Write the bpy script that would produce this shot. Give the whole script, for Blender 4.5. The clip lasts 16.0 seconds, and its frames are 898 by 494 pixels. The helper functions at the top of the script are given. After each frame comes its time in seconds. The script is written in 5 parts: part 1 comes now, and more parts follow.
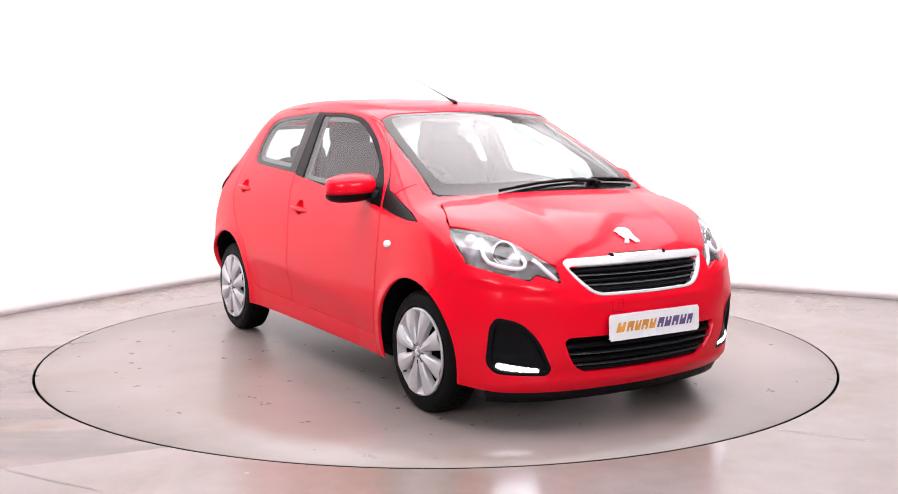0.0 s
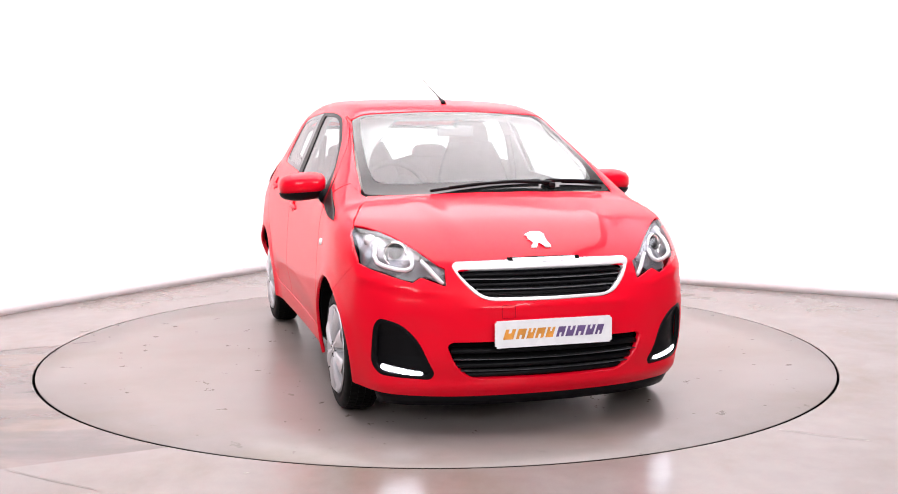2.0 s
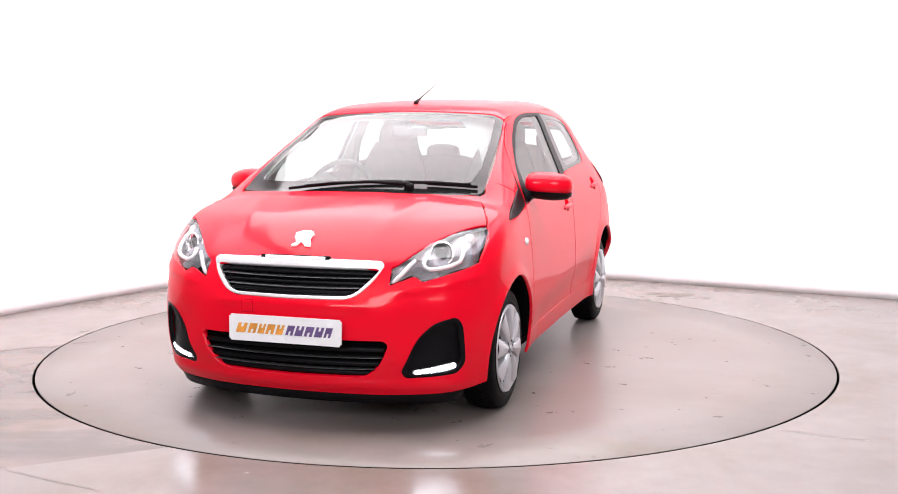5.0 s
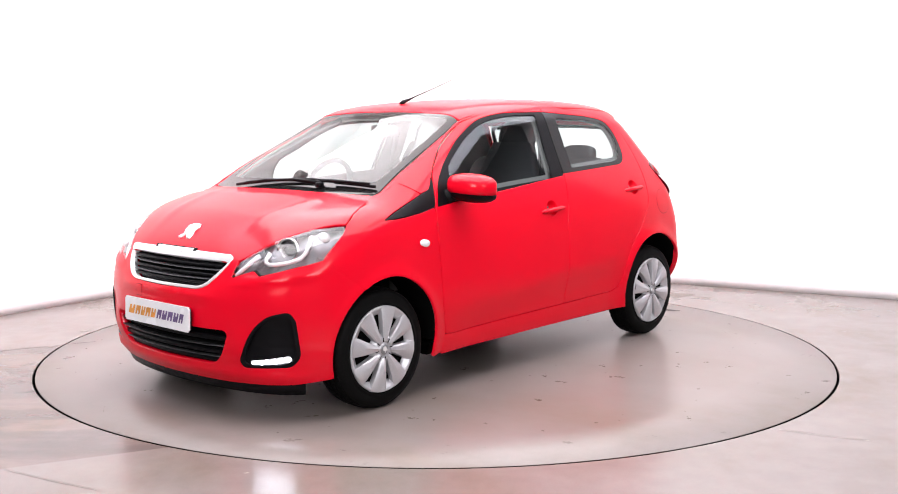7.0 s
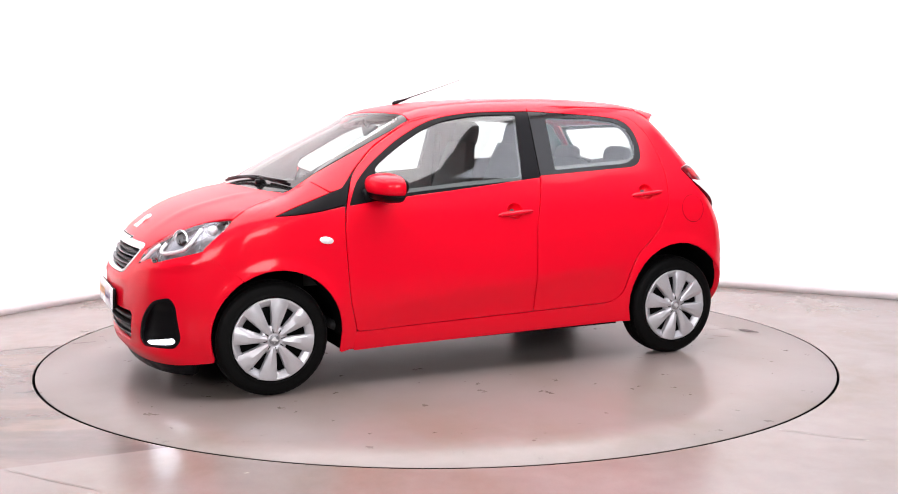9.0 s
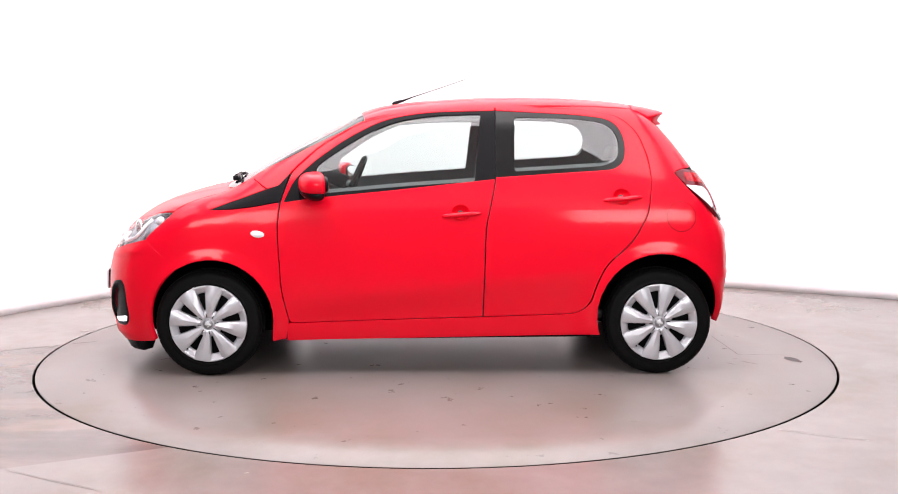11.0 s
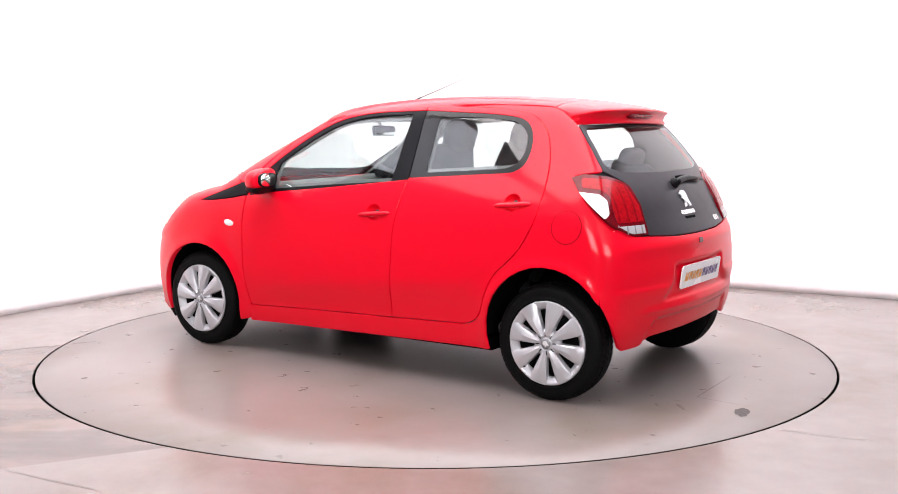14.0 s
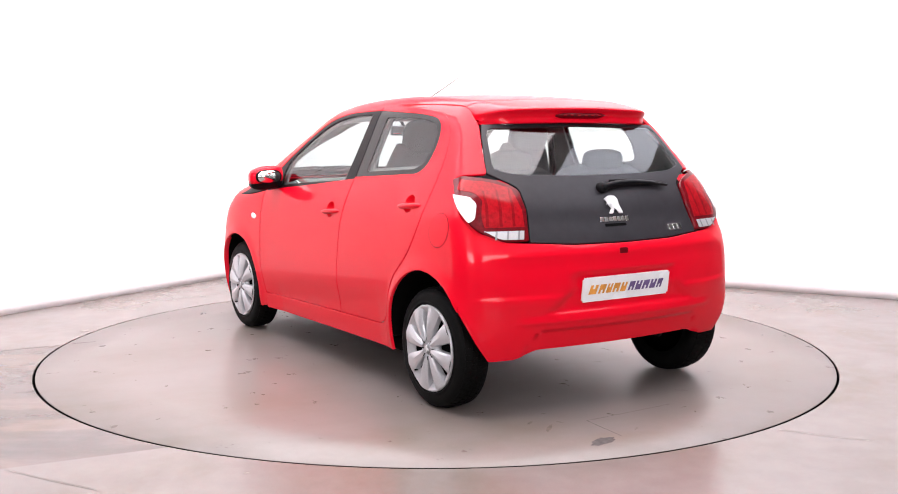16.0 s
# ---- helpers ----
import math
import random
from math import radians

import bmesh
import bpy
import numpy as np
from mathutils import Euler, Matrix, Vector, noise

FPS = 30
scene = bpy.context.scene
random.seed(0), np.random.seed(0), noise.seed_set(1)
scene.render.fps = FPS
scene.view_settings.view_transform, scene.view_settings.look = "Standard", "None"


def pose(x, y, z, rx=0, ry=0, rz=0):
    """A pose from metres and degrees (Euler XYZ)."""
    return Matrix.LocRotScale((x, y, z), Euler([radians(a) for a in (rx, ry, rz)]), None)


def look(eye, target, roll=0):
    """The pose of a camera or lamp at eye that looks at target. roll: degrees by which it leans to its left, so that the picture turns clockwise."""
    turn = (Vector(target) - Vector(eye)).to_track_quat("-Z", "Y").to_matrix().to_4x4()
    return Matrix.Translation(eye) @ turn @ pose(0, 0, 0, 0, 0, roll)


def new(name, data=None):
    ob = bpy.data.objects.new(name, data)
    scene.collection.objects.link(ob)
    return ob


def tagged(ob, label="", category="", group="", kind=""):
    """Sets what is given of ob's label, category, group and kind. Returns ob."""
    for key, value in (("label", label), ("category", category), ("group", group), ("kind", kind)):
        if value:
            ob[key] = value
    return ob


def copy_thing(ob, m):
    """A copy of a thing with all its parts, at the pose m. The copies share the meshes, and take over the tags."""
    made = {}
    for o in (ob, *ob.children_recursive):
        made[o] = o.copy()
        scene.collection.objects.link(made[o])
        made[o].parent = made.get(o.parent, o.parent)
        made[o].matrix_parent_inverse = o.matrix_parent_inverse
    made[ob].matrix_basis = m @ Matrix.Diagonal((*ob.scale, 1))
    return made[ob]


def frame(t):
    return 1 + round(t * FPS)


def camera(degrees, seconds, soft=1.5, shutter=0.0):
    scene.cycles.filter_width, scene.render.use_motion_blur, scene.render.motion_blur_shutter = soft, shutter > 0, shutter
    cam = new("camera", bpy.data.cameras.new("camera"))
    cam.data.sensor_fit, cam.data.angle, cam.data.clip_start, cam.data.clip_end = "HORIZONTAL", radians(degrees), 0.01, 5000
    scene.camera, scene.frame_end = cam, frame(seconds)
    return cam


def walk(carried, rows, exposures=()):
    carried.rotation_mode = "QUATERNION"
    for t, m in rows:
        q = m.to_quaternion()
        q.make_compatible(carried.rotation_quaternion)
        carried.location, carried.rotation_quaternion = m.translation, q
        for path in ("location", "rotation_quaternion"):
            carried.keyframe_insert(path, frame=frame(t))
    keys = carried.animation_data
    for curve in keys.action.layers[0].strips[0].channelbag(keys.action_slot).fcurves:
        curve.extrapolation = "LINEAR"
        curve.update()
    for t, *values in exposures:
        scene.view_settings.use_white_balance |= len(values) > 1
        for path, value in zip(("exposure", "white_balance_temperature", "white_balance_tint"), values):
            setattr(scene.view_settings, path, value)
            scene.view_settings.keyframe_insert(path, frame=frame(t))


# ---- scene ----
# ---- camera: stands still on its tripod ----
EYE = (0.0, -6.0, 1.275)
cam = camera(47.23, 16.0, soft=1.0)
walk(cam, [(0.0, pose(*EYE, 83.471, 0.02, -0.653)), (16.0, pose(*EYE, 83.471, 0.02, -0.653))])

# ---- world and studio lights ----
world = bpy.data.worlds.new("studio")
scene.world = world
world.use_nodes = True
world.node_tree.nodes["Background"].inputs[0].default_value = (1, 1, 1, 1)
world.node_tree.nodes["Background"].inputs[1].default_value = 0.0


def area(name, at, target, sx, sy, power, colour=(1, 0.965, 0.985)):
    d = bpy.data.lights.new(name, "AREA")
    d.shape, d.size, d.size_y, d.energy, d.color = "RECTANGLE", sx, sy, power, colour
    ob = new(name, d)
    ob.matrix_world = look(at, target)
    return ob


scene.view_settings.exposure = 0.24
area("ceiling_panel", (0, -0.10, 3.60), (0, -0.09, 0), 4.4, 5.1, 352, (1, 0.955, 0.985))
area("side_panel_light", (-3.3, -0.2, 3.60), (-3.3, -0.19, 0), 1.5, 4.4, 72, (0.86, 0.88, 1.0))
area("side_panel_light", (3.3, -0.2, 3.60), (3.3, -0.19, 0), 1.5, 4.4, 72, (0.86, 0.88, 1.0))
area("softbox", (-2.6, -7.2, 2.75), (0, 0, 0.9), 2.4, 1.5, 122, (0.97, 0.96, 1.0))
area("softbox", (2.6, -7.2, 2.75), (0, 0, 0.9), 2.4, 1.5, 122, (0.97, 0.96, 1.0))
# ---- the car's body as one smooth closed form ----
# car space: x forward, y to its left, z up, origin on the ground between the axles
def spline(xs, ys):
    """A smooth monotone-ish cubic through the knots (xs rising)."""
    xs, ys = np.array(xs, float), np.array(ys, float)
    h = np.diff(xs)
    s = np.diff(ys) / h
    m = np.concatenate([[s[0]], (s[:-1] * h[1:] + s[1:] * h[:-1]) / (h[:-1] + h[1:]), [s[-1]]])

    def f(x):
        x = np.asarray(x, float)
        i = np.clip(np.searchsorted(xs, x) - 1, 0, len(h) - 1)
        t = np.clip((x - xs[i]) / h[i], -0.5, 1.5)
        a, b = ys[i], ys[i + 1]
        return ((2 * t**3 - 3 * t**2 + 1) * a + (t**3 - 2 * t**2 + t) * h[i] * m[i]
                + (3 * t**2 - 2 * t**3) * b + (t**3 - t**2) * h[i] * m[i + 1])
    return f


TOP = spline([-1.75, -1.40, -1.20, -1.00, -0.75, -0.45, -0.10, 0.21, 0.33, 0.41, 0.55, 0.76, 0.96, 1.08, 1.15, 1.27, 1.45, 1.60, 1.70, 1.78, 1.90],
             [1.19, 1.346, 1.396, 1.430, 1.450, 1.457, 1.446, 1.419, 1.399, 1.374, 1.305, 1.200, 1.092, 1.020, 0.985, 0.957, 0.905, 0.848, 0.797, 0.735, 0.60])
PLAN = spline([-1.8, -1.5, -1.2, -0.8, -0.3, 0.3, 0.9, 1.2, 1.5, 1.9], [0.79, 0.815, 0.832, 0.825, 0.815, 0.812, 0.822, 0.832, 0.805, 0.74])
FLANK = spline([0.10, 0.20, 0.32, 0.45, 0.60, 0.75, 0.85, 0.93, 1.01, 1.10, 1.20, 1.347, 1.50],
               [-0.06, -0.028, -0.012, 0.0, -0.003, -0.014, -0.028, -0.050, -0.080, -0.120, -0.165, -0.230, -0.30])
CABIN = spline([-1.6, -1.2, -0.8, -0.3, 0.3, 0.6, 0.9, 1.3, 1.8], [-0.10, -0.045, -0.012, 0.002, -0.012, -0.028, -0.052, -0.05, -0.05])
NOSE = spline([0.10, 0.20, 0.30, 0.42, 0.52, 0.62, 0.70, 0.76, 0.85], [1.72, 1.775, 1.815, 1.825, 1.818, 1.797, 1.770, 1.738, 1.66])
TAIL = spline([0.15, 0.25, 0.35, 0.50, 0.65, 0.74, 0.80, 0.86, 0.93, 1.03, 1.15, 1.30, 1.45],
              [-1.52, -1.57, -1.605, -1.625, -1.622, -1.605, -1.580, -1.550, -1.518, -1.455, -1.365, -1.240, -1.10])


def smax(a, b, k):
    return np.maximum(a, b) + np.maximum(k - np.abs(a - b), 0) ** 2 / (4 * k)


def form(x, y, z):
    """Below zero inside the body, about metres outside."""
    ay = np.abs(y)
    c = np.clip((z - 0.88) / 0.42, 0, 1.2)
    side = ay - PLAN(x) - FLANK(z) - CABIN(x) * c
    top = (z - TOP(x + 0.16 * y * y * (x > -0.2) * np.clip((x + 0.2) / 0.6, 0, 1)) + 0.07 * y * y) * 0.9
    front = x - NOSE(z) + 0.24 * y * y + 0.5 * y**6
    rear = TAIL(z) - x + 0.16 * y * y + 0.12 * y**6
    f = smax(side, top, 0.10)
    f = smax(f, front, 0.16)
    return smax(f, rear, 0.09)


def slope(p):
    """Outward unit normals of the form at the points p."""
    e = 0.004
    g = np.stack([form(*(p + d).T) - form(*(p - d).T) for d in np.eye(3) * e], -1)
    return g / np.linalg.norm(g, axis=-1, keepdims=True)


def meet(o, d, far=2.6, lift=0.0, n=54):
    """Comes from outside along o + s * d, s falling from far to 0, and stops at the form raised by lift."""
    o, d = np.broadcast_arrays(np.asarray(o, float), np.asarray(d, float))
    s = np.linspace(far, 0, n)
    v = np.stack([form(*(o + d * q).T) - lift for q in s])
    k = np.argmax(v <= 0, 0)
    k = np.where((v <= 0).any(0), np.maximum(k, 1), n - 1)
    a, b = s[k], s[k - 1]
    for _ in range(20):
        m = (a + b) / 2
        hit = form(*(o + d * m[:, None]).T) - lift <= 0
        a, b = np.where(hit, m, a), np.where(hit, b, m)
    return o + d * ((a + b) / 2)[:, None]


# ways of laying a flat outline on the form; each takes (u, v) to a starting point and a direction
def from_left(u, v):
    return np.stack([u, 0 * u, v], -1), np.array([0.0, 1.0, 0.0])


def from_above(u, v):
    return np.stack([u, v, 0 * u + 0.5], -1), np.array([0.0, 0.0, 1.0])


def from_front(u, v):
    a = np.radians(u)
    return np.stack([0 * u + 0.9, 0 * u, v], -1), np.stack([np.cos(a), np.sin(a), 0 * a], -1)


def from_rear(u, v):
    a = np.radians(u)
    return np.stack([0 * u - 0.9, 0 * u, v], -1), np.stack([-np.cos(a), np.sin(a), 0 * a], -1)


# ---- materials ----
def shader(name):
    m = bpy.data.materials.new(name)
    m.use_nodes = True
    return m, m.node_tree.nodes, m.node_tree.links, m.node_tree.nodes["Principled BSDF"]


def noise_node(nodes, links, scale, detail=4.0, rough=0.55, space="Object", stretch=None):
    tc = nodes.new("ShaderNodeTexCoord")
    n = nodes.new("ShaderNodeTexNoise")
    n.inputs["Scale"].default_value, n.inputs["Detail"].default_value, n.inputs["Roughness"].default_value = scale, detail, rough
    if stretch:
        mp = nodes.new("ShaderNodeMapping")
        mp.inputs["Scale"].default_value = stretch
        links.new(tc.outputs[space], mp.inputs[0])
        links.new(mp.outputs[0], n.inputs[0])
    else:
        links.new(tc.outputs[space], n.inputs[0])
    return n.outputs["Fac"]


def ramp(nodes, links, fac, stops):
    r = nodes.new("ShaderNodeValToRGB")
    while len(r.color_ramp.elements) < len(stops):
        r.color_ramp.elements.new(0.5)
    for e, (p, c) in zip(r.color_ramp.elements, stops):
        e.position, e.color = p, (*c, 1) if len(c) == 3 else c
    links.new(fac, r.inputs[0])
    return r.outputs[0]


def bumped(nodes, links, bsdf, fac, strength, distance):
    b = nodes.new("ShaderNodeBump")
    b.inputs["Strength"].default_value, b.inputs["Distance"].default_value = strength, distance
    links.new(fac, b.inputs["Height"])
    links.new(b.outputs[0], bsdf.inputs["Normal"])


def grey(v):
    return (v, v, v)


def surface(name, colour, rough=0.5, metal=0.0, grain=60.0, vary=0.12, bump=0.0, coat=0.0, spec=0.5):
    """A plain surface with a slight change of colour and gloss at two scales."""
    m, n, l, b = shader(name)
    f = noise_node(n, l, grain)
    lo, hi = [tuple(c * k for c in colour) for k in (1 - vary, 1 + vary)]
    l.new(ramp(n, l, f, [(0.3, lo), (0.7, hi)]), b.inputs["Base Color"])
    g = noise_node(n, l, grain * 0.13, 3)
    l.new(ramp(n, l, g, [(0.3, grey(max(rough - 0.06, 0.02))), (0.7, grey(rough + 0.06))]), b.inputs["Roughness"])
    b.inputs["Metallic"].default_value = metal
    b.inputs["Specular IOR Level"].default_value = spec
    b.inputs["Coat Weight"].default_value, b.inputs["Coat Roughness"].default_value = coat, 0.04
    if bump:
        bumped(n, l, b, f, bump, 0.001)
    return m


def paint():
    m, n, l, b = shader("red_paint")
    f = noise_node(n, l, 900, 2)
    l.new(ramp(n, l, f, [(0.35, (0.74, 0.0016, 0.016)), (0.65, (0.80, 0.0022, 0.020))]), b.inputs["Base Color"])
    b.inputs["Roughness"].default_value = 0.42
    b.inputs["Specular IOR Level"].default_value = 0.05
    b.inputs["Coat Weight"].default_value, b.inputs["Coat Roughness"].default_value = 0.44, 0.11
    bumped(n, l, b, noise_node(n, l, 140, 2), 0.02, 0.0006)
    return m


def glass(name, tint, gloss_rough=0.01, base=None, keep=0.0):
    """A pane: clear with a tint, and mirror-like by Fresnel. keep: how much of the base colour lies in it."""
    m, n, l, b = shader(name)
    n.remove(b)
    out = n["Material Output"]
    tr, gl, fr, mix = (n.new("ShaderNode" + s) for s in ("BsdfTransparent", "BsdfGlossy", "LayerWeight", "MixShader"))
    pw, ma = n.new("ShaderNodeMath"), n.new("ShaderNodeMath")
    pw.operation, ma.operation = "POWER", "MULTIPLY_ADD"
    pw.inputs[1].default_value, ma.inputs[1].default_value, ma.inputs[2].default_value = 5.0, 0.9, 0.082
    tr.inputs[0].default_value = (*tint, 1)
    gl.inputs["Roughness"].default_value = gloss_rough
    fr.inputs[0].default_value = 0.5
    l.new(fr.outputs["Facing"], pw.inputs[0])
    l.new(pw.outputs[0], ma.inputs[0])
    l.new(ma.outputs[0], mix.inputs[0])
    body = tr
    if base:
        df, mx = n.new("ShaderNodeBsdfDiffuse"), n.new("ShaderNodeMixShader")
        df.inputs[0].default_value = (*base, 1)
        mx.inputs[0].default_value = keep
        l.new(tr.outputs[0], mx.inputs[1])
        l.new(df.outputs[0], mx.inputs[2])
        body = mx
    l.new(body.outputs[0], mix.inputs[1])
    l.new(gl.outputs[0], mix.inputs[2])
    l.new(mix.outputs[0], out.inputs[0])
    return m


def glow(name, colour, strength):
    m, n, l, b = shader(name)
    b.inputs["Base Color"].default_value = (*colour, 1)
    b.inputs["Emission Color"].default_value = (*colour, 1)
    b.inputs["Emission Strength"].default_value = strength
    return m


def concrete(name, patches, gloss, spec):
    """Sealed concrete: clouds, fine speckle, worn gloss; patches adds the darker slab strip and old repairs."""
    m, n, l, b = shader(name)
    big = noise_node(n, l, 0.9, 5, 0.6, stretch=(1, 1.8, 1))
    mid = noise_node(n, l, 7.0, 6, 0.65)
    fine = noise_node(n, l, 160.0, 3, 0.7)
    base = ramp(n, l, big, [(0.25, (0.196, 0.168, 0.156)), (0.5, (0.212, 0.182, 0.170)), (0.75, (0.228, 0.198, 0.187))])

    def times(a, fac, lo, hi, p0=0.3, p1=0.7):
        mx = n.new("ShaderNodeMix")
        mx.data_type, mx.blend_type = "RGBA", "MULTIPLY"
        mx.inputs["Factor"].default_value = 1
        l.new(a, mx.inputs["A"])
        l.new(ramp(n, l, fac, [(p0, grey(lo)), (p1, grey(hi))]), mx.inputs["B"])
        return mx.outputs["Result"]

    col = times(base, mid, 0.93, 1.05)
    col = times(col, fine, 0.95, 1.04)
    if patches:
        tc = n.new("ShaderNodeTexCoord")
        sep = n.new("ShaderNodeSeparateXYZ")
        l.new(tc.outputs["Object"], sep.inputs[0])

        def strip(a, bb, c, soft):
            """Above zero where a*x + b*y + c is."""
            m1, m2, m3 = (n.new("ShaderNodeMath") for _ in range(3))
            m1.operation, m2.operation, m3.operation = "MULTIPLY_ADD", "MULTIPLY_ADD", "MULTIPLY_ADD"
            l.new(sep.outputs[0], m1.inputs[0])
            m1.inputs[1].default_value, m1.inputs[2].default_value = a, c
            l.new(sep.outputs[1], m2.inputs[0])
            m2.inputs[1].default_value = bb
            l.new(m1.outputs[0], m2.inputs[2])
            l.new(m2.outputs[0], m3.inputs[0])
            m3.inputs[1].default_value, m3.inputs[2].default_value = 1 / soft, 0.5
            m3.use_clamp = True
            return m3.outputs[0]

        # the strip of older concrete between two slab edges, on the camera's left only
        s1 = strip(-0.42, 0.91, 1.325, 0.012)
        s2 = strip(0.47, -0.883, 1.088, 0.02)
        s3 = strip(-1.0, 0.0, -0.6, 0.5)
        both = n.new("ShaderNodeMath")
        both.operation = "MULTIPLY"
        l.new(s1, both.inputs[0])
        l.new(s2, both.inputs[1])
        all3 = n.new("ShaderNodeMath")
        all3.operation = "MULTIPLY"
        l.new(both.outputs[0], all3.inputs[0])
        l.new(s3, all3.inputs[1])
        mx = n.new("ShaderNodeMix")
        mx.data_type, mx.blend_type = "RGBA", "MULTIPLY"
        l.new(all3.outputs[0], mx.inputs["Factor"])
        l.new(col, mx.inputs["A"])
        stain = noise_node(n, l, 1.15, 6, 0.62, stretch=(0.7, 1.9, 1))
        l.new(ramp(n, l, stain, [(0.36, (0.56, 0.555, 0.56)), (0.47, (0.68, 0.665, 0.66)), (0.54, (0.90, 0.83, 0.78)), (0.66, (0.66, 0.65, 0.65))]), mx.inputs["B"])
        col = mx.outputs["Result"]
    # speckle of sand grains, and tan damp stains that dried in
    grit = noise_node(n, l, 420.0, 2, 0.6)
    col = times(col, grit, 0.94, 1.05, 0.35, 0.65)
    drift = noise_node(n, l, 1.3, 6, 0.58, stretch=(1.3, 0.8, 1))
    mx = n.new("ShaderNodeMix")
    mx.data_type, mx.blend_type = "RGBA", "MULTIPLY"
    mx.inputs["Factor"].default_value = 1
    l.new(col, mx.inputs["A"])
    l.new(ramp(n, l, drift, [(0.34, (0.86, 0.82, 0.74)), (0.48, (0.97, 0.955, 0.935)), (0.62, (1.03, 1.03, 1.04))]), mx.inputs["B"])
    col = mx.outputs["Result"]
    l.new(col, b.inputs["Base Color"])
    l.new(ramp(n, l, mid, [(0.3, grey(gloss)), (0.7, grey(gloss + 0.035))]), b.inputs["Roughness"])
    b.inputs["Specular IOR Level"].default_value = spec
    bumped(n, l, b, fine, 0.02, 0.0003)
    return m


RED = paint()
BLACK = surface("black_plastic", (0.0048, 0.0046, 0.0056), 0.38, 0, 300, 0.2, 0.1, 0, 0.10)
GLOSS = surface("black_glass", grey(0.014), 0.06, 0, 20, 0.1, 0, 0, 0.4)
GATE_BLACK = surface("satin_black_glass", (0.026, 0.024, 0.028), 0.36, 0, 20, 0.1, 0, 0, 0.22)
FRIT = surface("black_band", grey(0.010), 0.12, 0, 20, 0.1, 0, 0, 0.25)
# near-black for black parts; also paints the shade inside the turntable gap
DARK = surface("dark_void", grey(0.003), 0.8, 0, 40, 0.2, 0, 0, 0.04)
RUBBER = surface("tyre_rubber", grey(0.0042), 0.55, 0, 120, 0.25, 0.25, 0, 0.07)
CHROME = surface("chrome", grey(0.86), 0.10, 1.0, 30, 0.04)
SILVER = surface("silver_lacquer", (0.56, 0.555, 0.575), 0.36, 0.45, 200, 0.06, 0, 0.2)
SILVER_DARK = surface("grey_lacquer", (0.30, 0.30, 0.31), 0.35, 0.6, 200, 0.05)
PILLAR = surface("pillar_trim", (0.40, 0.40, 0.385), 0.7, 0, 60, 0.06, 0.02)
TRIM = surface("cabin_plastic", grey(0.045), 0.6, 0, 80, 0.12, 0.02)
LINING_GREY = surface("door_lining", (0.13, 0.13, 0.13), 0.7, 0, 60, 0.06, 0.02)
CLOTH = surface("seat_cloth", (0.036, 0.036, 0.040), 0.9, 0, 90, 0.2, 0.02)
LINER = surface("roof_lining", (0.45, 0.44, 0.43), 0.9, 0, 300, 0.08, 0.2)
PLATE = surface("white_plate", (0.86, 0.86, 0.88), 0.25, 0, 30, 0.03, 0, 0.3)
ORANGE = surface("orange_print", (0.72, 0.30, 0.05), 0.4, 0, 12, 0.3)
PURPLE = surface("purple_print", (0.13, 0.08, 0.21), 0.4, 0, 12, 0.2)
PANE = glass("pane", (0.80, 0.88, 0.865))
LENS = glass("clear_lens", (0.95, 0.95, 0.96))
RED_LENS = surface("red_lens", (0.34, 0.003, 0.008), 0.12, 0, 60, 0.3, 0, 0.1, 0.2)
DEEP_RED = surface("deep_red_lens", (0.13, 0.002, 0.006), 0.12, 0, 60, 0.3, 0, 0.1, 0.25)
CLAW = surface("claw_red", (0.22, 0.002, 0.006), 0.12, 0, 60, 0.2, 0, 0.1, 0.2)
CLEAR_WHITE = surface("white_lens", (0.80, 0.80, 0.82), 0.12, 0, 60, 0.08, 0, 0.6)
MIRROR = surface("mirror", grey(0.9), 0.02, 1.0, 20, 0.01)
LED = glow("led", (0.84, 0.88, 1.0), 34.0)
WALL = surface("white_wall", (0.86, 0.855, 0.855), 0.55, 0, 4, 0.012, 0.02)
SKIRT = surface("baseboard_paint", (0.72, 0.69, 0.70), 0.4, 0, 12, 0.03)
GREY_WALL = surface("grey_wall", (0.10, 0.10, 0.105), 0.6, 0, 4, 0.04, 0.02)
FLOOR = concrete("floor_concrete", True, 0.22, 0.42)
DISC = concrete("turntable_concrete", False, 0.27, 0.32)
CHROME_PAINT = surface("bright_chrome", (0.90, 0.90, 0.91), 0.22, 0.35, 30, 0.03)
EDGE = surface("grey_edge", (0.10, 0.10, 0.105), 0.35, 0.5, 40, 0.05)
LAMP_GREY = surface("lamp_grey", (0.22, 0.22, 0.235), 0.28, 0.6, 30, 0.1)
LAMP_DARK = surface("lamp_dark", (0.10, 0.10, 0.11), 0.3, 0.4, 30, 0.1)
SPOILER_X, SPOILER_Z = -1.288, 1.378


# ---- mesh helpers ----
from mathutils.geometry import delaunay_2d_cdt


def link(name, verts, faces, mat, parent=None, label="", normals=None, flat=False):
    me = bpy.data.meshes.new(name)
    me.from_pydata([tuple(map(float, p)) for p in verts], [], faces)
    me.materials.append(mat)
    me.polygons.foreach_set("use_smooth", [not flat] * len(me.polygons))
    if normals is not None:
        me.normals_split_custom_set_from_vertices([tuple(map(float, q)) for q in normals])
    ob = new(name, me)
    ob.parent = parent
    return tagged(ob, label)


